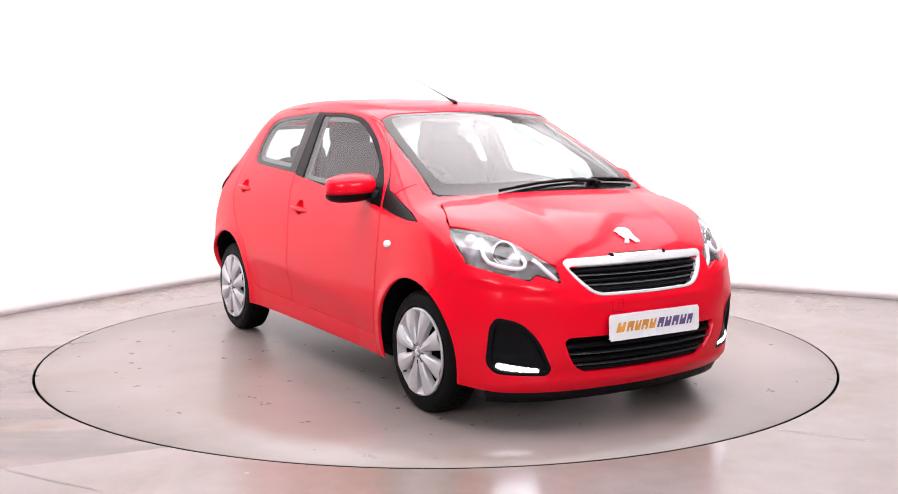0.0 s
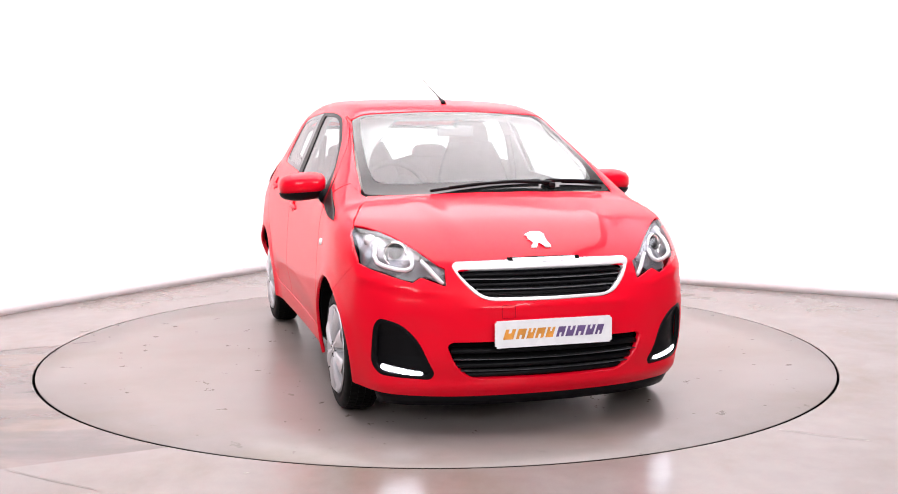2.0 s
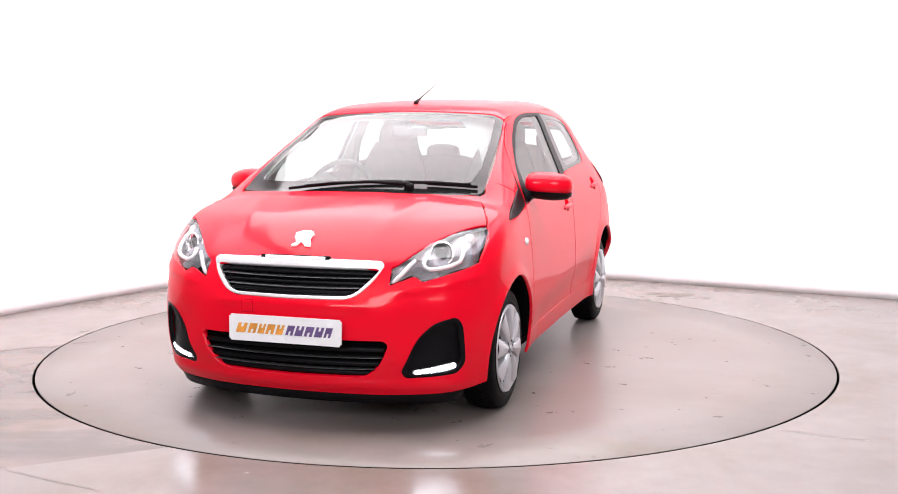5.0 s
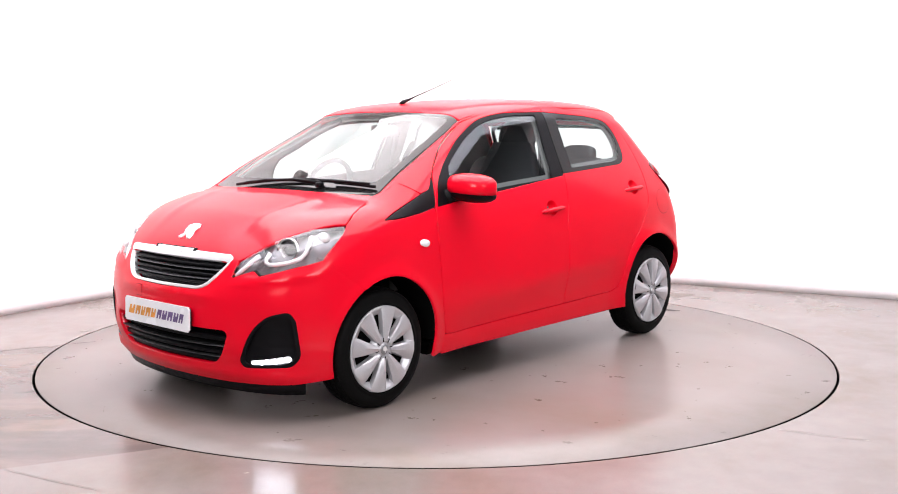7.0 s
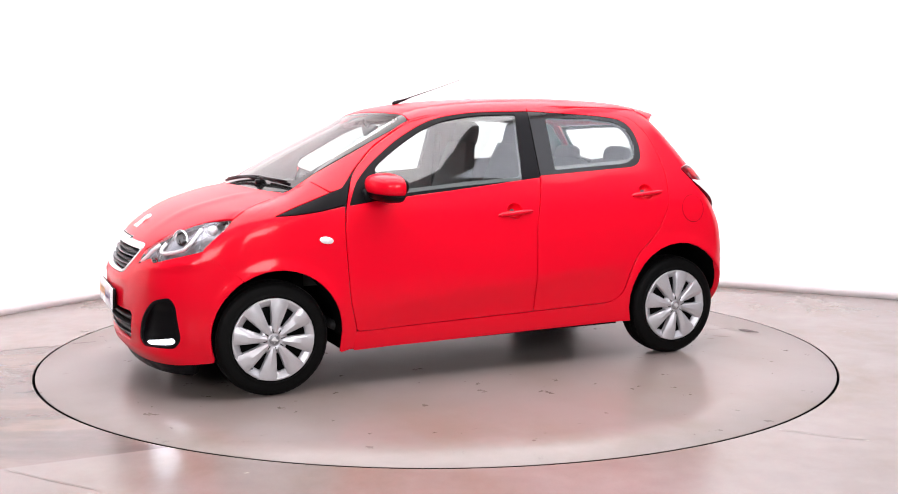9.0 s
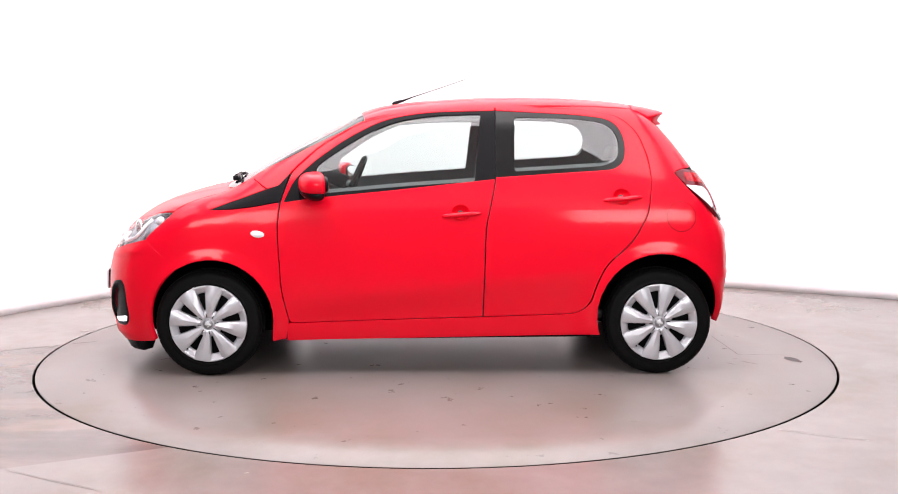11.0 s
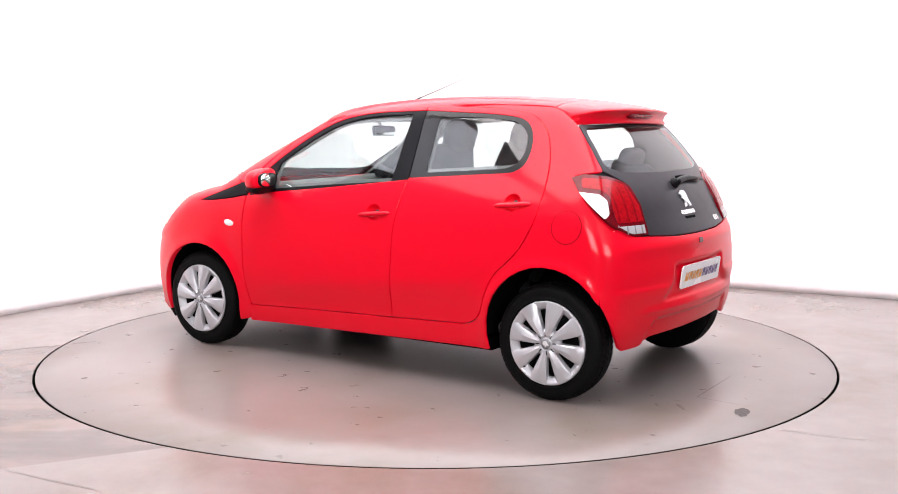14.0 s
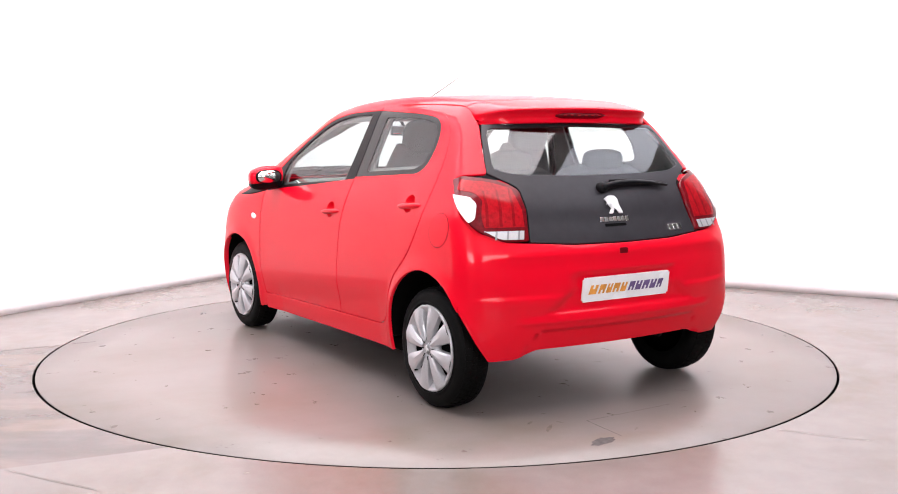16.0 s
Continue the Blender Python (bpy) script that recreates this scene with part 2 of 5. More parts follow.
def part(name, bm, mat, parent=None, label="", flat=False):
    me = bpy.data.meshes.new(name)
    bm.to_mesh(me)
    bm.free()
    me.materials.append(mat)
    me.polygons.foreach_set("use_smooth", [not flat] * len(me.polygons))
    ob = new(name, me)
    ob.parent = parent
    return tagged(ob, label)


def soft(pts, r=0.02):
    """Rounds the corners of a closed outline; a third number in a point is its own rounding."""
    n, out = len(pts), []
    P = [np.array(p[:2], float) for p in pts]
    for i in range(n):
        a, b, c = P[i - 1], P[i], P[(i + 1) % n]
        k = pts[i][2] if len(pts[i]) > 2 else r
        la, lc = np.linalg.norm(a - b), np.linalg.norm(c - b)
        if k <= 0 or la < 1e-9 or lc < 1e-9:
            out.append(b)
            continue
        s = b + (a - b) / la * min(k, la / 2)
        e = b + (c - b) / lc * min(k, lc / 2)
        for t in np.linspace(0, 1, 6):
            out.append((1 - t) ** 2 * s + 2 * t * (1 - t) * b + t * t * e)
    return np.array(out)


def resample(P, step):
    out = []
    for a, b in zip(P, np.roll(P, -1, 0)):
        d = np.linalg.norm(b - a)
        if d < 1e-6:
            continue
        k = max(1, int(np.ceil(d / step)))
        out += [a + (b - a) * i / k for i in range(k)]
    out = np.array(out)
    keep = np.linalg.norm(out - np.roll(out, 1, 0), axis=1) > 5e-4
    return out[keep]


def turning(P):
    return 0.5 * np.sum(P[:, 0] * np.roll(P[:, 1], -1) - np.roll(P[:, 0], -1) * P[:, 1])


def inset(P, g):
    if not g:
        return P
    t = np.roll(P, -1, 0) - np.roll(P, 1, 0)
    t /= np.linalg.norm(t, axis=1, keepdims=True) + 1e-12
    return P + np.stack([-t[:, 1], t[:, 0]], -1) * g * np.sign(turning(P))


def inside(P, q):
    x, y = q[:, 0], q[:, 1]
    r = np.zeros(len(q), bool)
    for a, b in zip(P, np.roll(P, -1, 0)):
        if a[1] != b[1]:
            hit = (a[1] > y) != (b[1] > y)
            r ^= hit & (x < (b[0] - a[0]) * (y - a[1]) / (b[1] - a[1]) + a[0])
    return r


ARC = 0.0148
SIDE, ABOVE, FRONT, REAR = (from_left, 1.0), (from_above, 1.0), (from_front, ARC), (from_rear, ARC)


def panel(name, lay, outer, mat, parent, holes=(), step=0.028, lift=0.0, depth=0.014, gap=0.0025, r=0.02, right=False, label=""):
    """A sheet of the form's surface inside an outline, with its edges turned in."""
    way, su = lay
    scale = np.array([su, 1.0])
    rings = [np.array(resample(inset(resample(soft([(p[0] * su, *p[1:]) for p in o], r), step * 0.6), g), step * 0.6))
             for o, g in [(outer, gap)] + [(h, -gap) for h in holes]]
    lo, hi = rings[0].min(0), rings[0].max(0)
    gx, gy = np.meshgrid(np.arange(lo[0], hi[0], step), np.arange(lo[1], hi[1], step * 0.87))
    gx = gx + (np.arange(gx.shape[0]) % 2)[:, None] * step / 2
    q = np.stack([gx.ravel(), gy.ravel()], -1)
    ok = inside(rings[0], q)
    for h in rings[1:]:
        ok &= ~inside(h, q)
    edge = np.concatenate(rings)
    q = q[ok]
    if len(q):
        near = np.concatenate([np.min(np.linalg.norm(c[:, None] - edge[None], axis=2), 1) for c in np.array_split(q, max(1, len(q) // 400))])
        q = q[near > step * 0.45]
    pts = np.concatenate([edge, q])
    es, k = [], 0
    for ring in rings:
        es += [(k + i, k + (i + 1) % len(ring)) for i in range(len(ring))]
        k += len(ring)
    V, E, F, *_ = delaunay_2d_cdt([Vector(p) for p in pts], es, [], 0, 1e-6)
    V = np.array([tuple(v) for v in V])
    F = np.array([tuple(f) for f in F])
    mid = V[F].mean(1)
    ok = inside(rings[0], mid)
    for h in rings[1:]:
        ok &= ~inside(h, mid)
    F = F[ok]
    uv = V / scale
    o, d = way(uv[:, 0], uv[:, 1])
    raised = lift(uv[:, 0], uv[:, 1]) if callable(lift) else lift
    X = meet(o, d, lift=raised)
    N = slope(X)
    if callable(lift):
        e = 0.004
        t = []
        for du, dv in ((e / su, 0), (0, e)):
            ends = []
            for sgn in (-1, 1):
                o2, d2 = way(uv[:, 0] + sgn * du, uv[:, 1] + sgn * dv)
                ends.append(meet(o2, d2, lift=lift(uv[:, 0] + sgn * du, uv[:, 1] + sgn * dv)))
            t.append(ends[1] - ends[0])
        c = np.cross(t[0], t[1])
        c /= np.linalg.norm(c, axis=1, keepdims=True) + 1e-12
        N = c * np.sign(np.sum(c * N, 1))[:, None]
    fn = np.cross(X[F[:, 1]] - X[F[:, 0]], X[F[:, 2]] - X[F[:, 0]])
    if np.sum(fn * N[F[:, 0]]) < 0:
        F = F[:, ::-1]
    # turned-in edges
    seen = {}
    for f in F:
        for a, b in ((f[0], f[1]), (f[1], f[2]), (f[2], f[0])):
            seen[(int(a), int(b))] = 1
    rim = [e for e in seen if (e[1], e[0]) not in seen]
    faces = [tuple(map(int, f)) for f in F]
    verts, norms = list(X), list(N)
    if depth:
        side = {}
        for a, b in rim:
            out = np.cross(X[b] - X[a], N[a])
            out /= np.linalg.norm(out) + 1e-12
            for i in (a, b):
                side.setdefault(i, []).append(out)
        index = {}
        for i, s in side.items():
            s = np.mean(s, 0)
            s /= np.linalg.norm(s) + 1e-12
            index[i] = len(verts)
            bev = min(0.002, depth * 0.3)
            verts += [X[i], X[i] + s * bev - N[i] * bev, X[i] + s * bev - N[i] * depth]
            m = (s + N[i]) / np.linalg.norm(s + N[i])
            norms += [N[i], m, s]
        for a, b in rim:
            i, j = index[a], index[b]
            faces += [(i + 0, i + 1, j + 1, j + 0), (i + 1, i + 2, j + 2, j + 1)]
    verts, norms = np.array(verts), np.array(norms)
    if right:
        verts, norms = verts * [1, -1, 1], norms * [1, -1, 1]
        faces = [f[::-1] for f in faces]
    return link(name, verts, faces, mat, parent, label, norms)


def pair(name, lay, outer, mat, parents, **k):
    return [panel(name, lay, outer, mat, parents[i], right=bool(i), **k) for i in (0, 1)]


def tube(name, pts, radii, mat, parent=None, label="", n=10):
    """A round bar along points, with radii at them."""
    P = np.array(pts, float)
    R = np.broadcast_to(radii, len(P))
    T = np.gradient(P, axis=0)
    verts, faces = [], []
    for p, t, rr in zip(P, T, R):
        t = t / np.linalg.norm(t)
        a = np.cross(t, [0, 0, 1] if abs(t[2]) < 0.9 else [1, 0, 0])
        a /= np.linalg.norm(a)
        b = np.cross(t, a)
        verts += [p + rr * (np.cos(w) * a + np.sin(w) * b) for w in np.linspace(0, 2 * math.pi, n, endpoint=False)]
    for i in range(len(P) - 1):
        faces += [(i * n + j, i * n + (j + 1) % n, (i + 1) * n + (j + 1) % n, (i + 1) * n + j) for j in range(n)]
    faces += [tuple(range(n))[::-1], tuple(range((len(P) - 1) * n, len(P) * n))]
    return link(name, verts, faces, mat, parent, label)


def slab(name, m, size, mat, parent=None, label="", bevel=0.01, seg=2):
    """A box of that size with rounded edges, at the pose m."""
    bm = bmesh.new()
    bmesh.ops.create_cube(bm, size=1, matrix=Matrix.Diagonal((*size, 1)))
    bmesh.ops.bevel(bm, geom=bm.edges[:], offset=min(bevel, min(size) * 0.45), segments=seg, affect="EDGES", profile=0.5)
    bmesh.ops.transform(bm, matrix=m, verts=bm.verts)
    return part(name, bm, mat, parent, label)


def lathe(profile, n=64):
    """Turns (radius, y) points about the y axis."""
    verts, faces = [], []
    for r, y in profile:
        verts += [(r * math.cos(a), y, r * math.sin(a)) for a in np.linspace(0, 2 * math.pi, n, endpoint=False)]
    for i in range(len(profile) - 1):
        faces += [(i * n + j, i * n + (j + 1) % n, (i + 1) * n + (j + 1) % n, (i + 1) * n + j) for j in range(n)]
    return verts, faces


def loft(name, rings, mat, parent=None, label="", caps=True):
    n = len(rings[0])
    verts = [p for ring in rings for p in ring]
    faces = [(i * n + j, i * n + (j + 1) % n, (i + 1) * n + (j + 1) % n, (i + 1) * n + j) for i in range(len(rings) - 1) for j in range(n)]
    if caps:
        faces += [tuple(range(n))[::-1], tuple(range((len(rings) - 1) * n, len(rings) * n))]
    bm = bmesh.new()
    vs = [bm.verts.new(tuple(map(float, v))) for v in verts]
    for f in faces:
        bm.faces.new([vs[i] for i in f])
    bmesh.ops.recalc_face_normals(bm, faces=bm.faces)
    return part(name, bm, mat, parent, label)


def on_form(lay, pts, lift=0.0):
    u, v = np.array([p[0] for p in pts], float), np.array([p[1] for p in pts], float)
    o, d = lay[0](u, v)
    return meet(o, np.broadcast_to(d, o.shape), lift=lift)


def round_of(pts_side, rear=False):
    """Points given from the side, as angles about the front or rear end's middle."""
    p = on_form(SIDE, pts_side)
    d = (-0.9 - p[:, 0]) if rear else (p[:, 0] - 0.9)
    return [(float(np.degrees(np.arctan2(a, b))), float(z), 0) for a, b, z in zip(p[:, 1], d, p[:, 2])]


def side_of(pts_above):
    """Points given from above, as seen from the side."""
    return [(float(p[0]), float(p[2])) for p in on_form(ABOVE, pts_above)]


# ---- the studio ----
def closed_wall(path, z0, z1, thick, name, mat, label, category):
    """A wall of some thickness along a path (the place is on its right)."""
    P = np.array(path, float)
    t = np.gradient(P, axis=0)
    t /= np.linalg.norm(t, axis=1, keepdims=True)
    Q = P + np.stack([-t[:, 1], t[:, 0]], -1) * thick
    rings = [[(*a, z0), (*a, z1), (*b, z1), (*b, z0)] for a, b in zip(P, Q)]
    ob = loft(name, rings, mat, None, label)
    ob.data.polygons.foreach_set("use_smooth", [False] * len(ob.data.polygons))
    return tagged(ob, label, category, kind="structure")


def arc_corner(a, b, c, r, n=12):
    a, b, c = (np.array(p, float) for p in (a, b, c))
    s, e = b + (a - b) / np.linalg.norm(a - b) * r, b + (c - b) / np.linalg.norm(c - b) * r
    return [tuple((1 - k) ** 2 * s + 2 * k * (1 - k) * b + k * k * e) for k in np.linspace(0, 1, n)]


HIGH = 3.8
LEFT_LINE = [(-4.20, -0.827), (-3.02, 1.012)]
BACK = LEFT_LINE + arc_corner((-3.02, 1.012), (-1.02, 4.12), (1.638, 2.632), 0.7) + [(1.638, 2.632), (2.48, 2.172), (3.47, 1.600), (4.6, 0.944)]
closed_wall(BACK, -0.06, HIGH, 0.12, "wall_back", WALL, "smooth white painted studio wall with a rounded corner", "wall")
closed_wall([(4.6, 0.914), (6.6, -0.2), (6.6, -9.0), (-6.6, -9.0), (-6.6, -4.6), (-4.22, -0.83)], -0.06, HIGH, 0.12, "wall_front", GREY_WALL, "plain dark grey walls beside and behind the camera", "wall")
inner = np.array(BACK, float)
tt = np.gradient(inner, axis=0)
tt /= np.linalg.norm(tt, axis=1, keepdims=True)
nn = np.stack([tt[:, 1], -tt[:, 0]], -1)
board = [[(*(p + q * 0.001), 0.001), (*(p + q * 0.014), 0.001), (*(p + q * 0.014), 0.062), (*(p + q * 0.008), 0.072), (*(p + q * 0.001), 0.072)] for p, q in zip(inner, nn)]
tagged(loft("baseboard", board, SKIRT, None), "low off-white painted baseboard along the studio wall", "baseboard", kind="structure")

RING, DISC_R = 2.2345, 2.2225
n = 256
angles = np.linspace(0, 2 * math.pi, n, endpoint=False)
radii = [RING, RING, RING + 0.004, 2.6, 3.2, 4.2, 6, 9, 14]
levels = [-0.08, -0.004, 0, 0, 0, 0, 0, 0, 0]
rings = [[(r * math.cos(a), r * math.sin(a), z) for a in angles] for r, z in zip(radii, levels)]
verts = [p for r in rings for p in r]
faces = [(i * n + j, (i + 1) * n + j, (i + 1) * n + (j + 1) % n, i * n + (j + 1) % n) for i in range(len(rings) - 1) for j in range(n)]
tagged(link("floor", verts, faces, FLOOR, flat=True), "grey-pink sealed concrete studio floor with worn patches", "floor", kind="structure")
# pit floor coloured near-black, so the gap's shade is in the colour
tagged(link("pit", [(2.4 * math.cos(a), 2.4 * math.sin(a), -0.075) for a in angles], [tuple(range(n))], DARK, flat=True), "pit floor under the turntable's gap, shade put in its near-black colour", "pit", kind="structure")
tagged(slab("ceiling", pose(0, -1.5, HIGH + 0.05), (18, 16, 0.1), WALL, None, bevel=0.004), "white painted studio ceiling", "ceiling", kind="structure")

# the turntable: a thick concrete-topped disc with a steel edge, near-black to paint gap shade
turntable = tagged(new("turntable"), "round flush concrete-topped turntable with a dark gap round it", "turntable")
prof = [(0.0001, 0), (0.6, 0), (1.2, 0), (1.8, 0), (DISC_R - 0.002, 0), (DISC_R, -0.002), (DISC_R, -0.06)]
tv, tf = lathe([(r, z) for r, z in prof], n)
tv = [(x, z, y) for x, y, z in tv]
link("top", tv, tf, DISC, turntable)
ev, ef = lathe([(DISC_R + 0.0015, -0.0015), (DISC_R + 0.0015, -0.058)], n)
link("edge", [(x, z, y) for x, y, z in ev], ef, DARK, turntable, "steel edge of the disc, the gap's shade put in its colour")
# added near-black ring: paints the gap's shade over its lit outer wall
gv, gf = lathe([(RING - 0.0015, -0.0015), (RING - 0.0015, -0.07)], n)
tagged(link("gap_shade_ring", [(x, z, y) for x, y, z in gv], gf, DARK), "near-black ring in the gap round the turntable, shade put in its colour", "gap", kind="structure")


def floor_mark(name, pts, width, z, mat, parent, label):
    """A thin line or scuff lying on the floor."""
    P = np.array(pts, float)
    t = np.gradient(P, axis=0)
    t /= np.linalg.norm(t, axis=1, keepdims=True) + 1e-9
    w = np.broadcast_to(width, len(P))[:, None] / 2
    q = np.stack([-t[:, 1], t[:, 0]], -1) * w
    v = [(*p, z) for p in P + q] + [(*p, z) for p in P - q]
    k = len(P)
    return link(name, v, [(k + i, k + i + 1, i + 1, i) for i in range(k - 1)], mat, parent, label, flat=True)


SCUFF = surface("scuff", (0.10, 0.09, 0.088), 0.7, 0, 40, 0.3, 0, 0, 0.15)
JOINT = surface("joint_filler", (0.12, 0.11, 0.11), 0.7, 0, 40, 0.3, 0, 0, 0.15)
TAN = surface("faint_dirt", (0.155, 0.128, 0.110), 0.40, 0, 25, 0.35, 0, 0, 0.35)
random.seed(4)


def blot(name, x, y, rx, ry, turn, mat, parent, label, z=0.0012):
    k = 22
    v = []
    for i in range(k):
        a = 2 * math.pi * i / k
        s = 0.75 + 0.4 * random.random()
        u, w = rx * s * math.cos(a), ry * s * math.sin(a)
        v.append((x + u * math.cos(turn) - w * math.sin(turn), y + u * math.sin(turn) + w * math.cos(turn), z))
    return link(name, v, [tuple(range(k))], mat, parent, label, flat=True)



# ---- the car ----
car = tagged(new("car"), "bright red five-door hatchback with silver wheel covers on a turntable", "car")
body = link("body", [(0.80, -0.74, 0.24), (0.80, 0.74, 0.24), (-0.82, 0.74, 0.25), (-0.82, -0.74, 0.25), (0.80, -0.72, 0.18), (0.80, 0.72, 0.18), (-0.82, 0.72, 0.19), (-0.82, -0.72, 0.19)],
            [(0, 1, 2, 3), (7, 6, 5, 4), (0, 4, 5, 1), (1, 5, 6, 2), (2, 6, 7, 3), (3, 7, 4, 0)], DARK, car, "black underbody", flat=True)
TWO = (car, car)

# outlines, side view (x, z)
F_ARCH, R_ARCH = (1.146, 0.298, 0.318), (-1.166, 0.315, 0.327)


def arch(a, start, end, k=15):
    """Points on a wheel arch between two angles, in degrees from straight ahead."""
    return [(a[0] + a[2] * math.cos(radians(w)), a[1] + a[2] * math.sin(radians(w)), 0) for w in np.linspace(start, end, k)]


def arch_lip(u, v):
    out = 0 * u
    for x, z, rr in (F_ARCH, R_ARCH):
        d = np.hypot(u - x, v - z) - rr
        out = out + 0.010 * np.exp(-(np.clip(d, 0, 9) / 0.035) ** 2)
    return out


def lip_round(way, u, v):
    """The arch lips where they run on into a bumper, which is laid out by angles."""
    p = meet(*way(u, v))
    return arch_lip(p[:, 0], p[:, 2])


def lips(u, v):
    """The raised lips of the wheel arches and the low crease along the doors."""
    out = arch_lip(u, v)
    edge = 0.515 - 0.10 * np.clip(u + 0.25, -0.6, 1.0)
    k = np.clip((edge - v) / 0.16, 0, 1)
    low = k * k * (3 - 2 * k) * np.clip((0.80 - u) / 0.25, 0, 1) * np.clip((u + 0.90) / 0.2, 0, 1)
    return out - 0.016 * low


# seams, from above
SCREEN_EDGE = [(1.035, 0.640), (0.90, 0.624), (0.60, 0.590), (0.36, 0.555)]
ROOF_EDGE = [(0.20, 0.550), (-0.30, 0.552), (-0.80, 0.535), (-1.05, 0.515)]
screen_side, roof_side = side_of(SCREEN_EDGE), side_of(ROOF_EDGE)

DOOR_TOP = [(0.735, 1.06), (0.60, 1.185), (0.39, 1.31), (0.15, 1.37), (-0.10, 1.388)]
B_CUT = [(-0.322, 1.402, 0.002), (-0.320, 1.367), (-0.317, 1.016), (-0.264, 0.771), (-0.257, 0.538), (-0.25, 0.309, 0.002)]
REAR_CUT = [(-0.78, 1.383), (-0.975, 1.347), (-1.068, 1.263), (-1.113, 1.14), (-1.125, 1.01), (-1.10, 0.85), (-1.033, 0.725), (-0.985, 0.67), (-0.885, 0.585), (-0.832, 0.477), (-0.803, 0.374), (-0.735, 0.326)]
FRONT_CUT = [(0.69, 0.283), (0.747, 0.286, 0.012), (0.785, 0.45), (0.803, 0.76), (0.789, 0.905)]
F_OPEN = [(0.772, 0.906, 0.01), (0.72, 1.02), (0.626, 1.108, 0.05), (0.47, 1.222, 0.08), (0.26, 1.33, 0.1), (0.03, 1.366, 0.1), (-0.3185, 1.374, 0.004), (-0.3145, 1.022, 0.004), (0.2, 0.967, 0.1), (0.6, 0.930, 0.05)]
F_GLASS = [(0.600, 0.945, 0.01), (0.620, 1.02), (0.605, 1.090), (0.519, 1.154, 0.05), (0.372, 1.247, 0.08), (0.219, 1.315, 0.08), (0.024, 1.350, 0.08), (-0.246, 1.357, 0.012), (-0.211, 1.008, 0.012), (0.2, 0.980, 0.1)]
R_OPEN = [(-0.3235, 1.031, 0.004), (-0.3265, 1.374, 0.004), (-0.76, 1.352, 0.1), (-0.922, 1.330, 0.06), (-0.980, 1.278, 0.05), (-1.002, 1.193, 0.05), (-0.988, 1.108, 0.04), (-0.935, 1.070, 0.04)]
R_GLASS = [(-0.415, 1.057, 0.02), (-0.420, 1.340, 0.02), (-0.731, 1.335, 0.1), (-0.893, 1.313, 0.05), (-0.950, 1.268, 0.04), (-0.972, 1.205, 0.04), (-0.955, 1.122, 0.03), (-0.890, 1.086, 0.04)]
TAIL_TIP = [(-1.24, 1.055), (-1.332, 0.951), (-1.412, 0.868), (-1.47, 0.815)]
SIDE_BODY = ([(0.86, 0.975, 0)] + [(0.935, 1.022, 0)] + screen_side + roof_side
             + [(-1.085, 1.371, 0.01), (-1.184, 1.298), (-1.275, 1.187), (-1.355, 1.080, 0.01), (-1.285, 1.074)] + TAIL_TIP
             + [(-1.475, 0.72), (-1.455, 0.60), (-1.445, 0.49, 0)] + arch(R_ARCH, 148, -16) + [(-0.858, 0.215, 0.02), (0.271, 0.193), (0.762, 0.188, 0.005), (0.757, 0.268, 0.006), (0.748, 0.281, 0.004), (0.69, 0.278)]
             + [(-0.25, 0.304), (-0.735, 0.321, 0.05)] + [(x - 0.005, z - 0.003, 0.05) for x, z in reversed(REAR_CUT[:-1])] + [(-0.32, 1.407)]
             + [(x + 0.004, z + 0.004, 0.05) for x, z in reversed(DOOR_TOP)] + [(0.795, 0.99, 0.01)])
pair("side_panel", SIDE, SIDE_BODY, RED, TWO, lift=lips, r=0.04, step=0.03, gap=0.001)

FENDER = ([(*p, 0) for p in side_of([(1.336, 0.741), (1.27, 0.711), (1.205, 0.683), (1.14, 0.653), (1.072, 0.621), (1.040, 0.638), (0.99, 0.634)])] + [(0.94, 1.020, 0), (0.868, 0.970, 0), (0.96, 0.938), (1.06, 0.904), (1.158, 0.866, 0.012), (1.06, 0.866), (0.927, 0.880), (0.797, 0.903, 0.01)]
          + [(0.808, 0.76), (0.790, 0.45), (0.752, 0.288, 0.006), (0.768, 0.20, 0.005), (0.836, 0.186, 0.01)] + arch(F_ARCH, 190, 59) + [(1.345, 0.600, 0), (1.423, 0.654), (1.486, 0.714, 0.01), (1.47, 0.737), (1.363, 0.828, 0.02)])
fenders = pair("fender", SIDE, FENDER, RED, TWO, lift=lips, r=0.05, gap=0.0012)
TRIM_PIECE = [(1.150, 0.867, 0.012), (1.06, 0.901), (0.96, 0.935), (0.862, 0.970), (0.80, 0.992, 0.01), (0.745, 1.052, 0.01), (0.790, 0.912, 0.01), (0.927, 0.884), (1.06, 0.870)]
pair("mirror_trim", SIDE, TRIM_PIECE, BLACK, TWO, lift=0.003, r=0.05, step=0.02, label="black plastic trim wedge before the door")

F_DOOR = FRONT_CUT[1:] + DOOR_TOP + B_CUT + [(0.68, 0.283, 0.03)]
R_DOOR = [(p[0] - 0.004, *p[1:]) for p in reversed(B_CUT)] + REAR_CUT
F_HAND, R_HAND = (-0.135, 0.848), (-0.965, 0.928)


def scoop(at, k=1.0):
    return [(at[0] + 0.046 * k * math.cos(a), at[1] + 0.002 + 0.041 * k * math.sin(a), 0.02) for a in np.linspace(0, 2 * math.pi, 14, endpoint=False)]


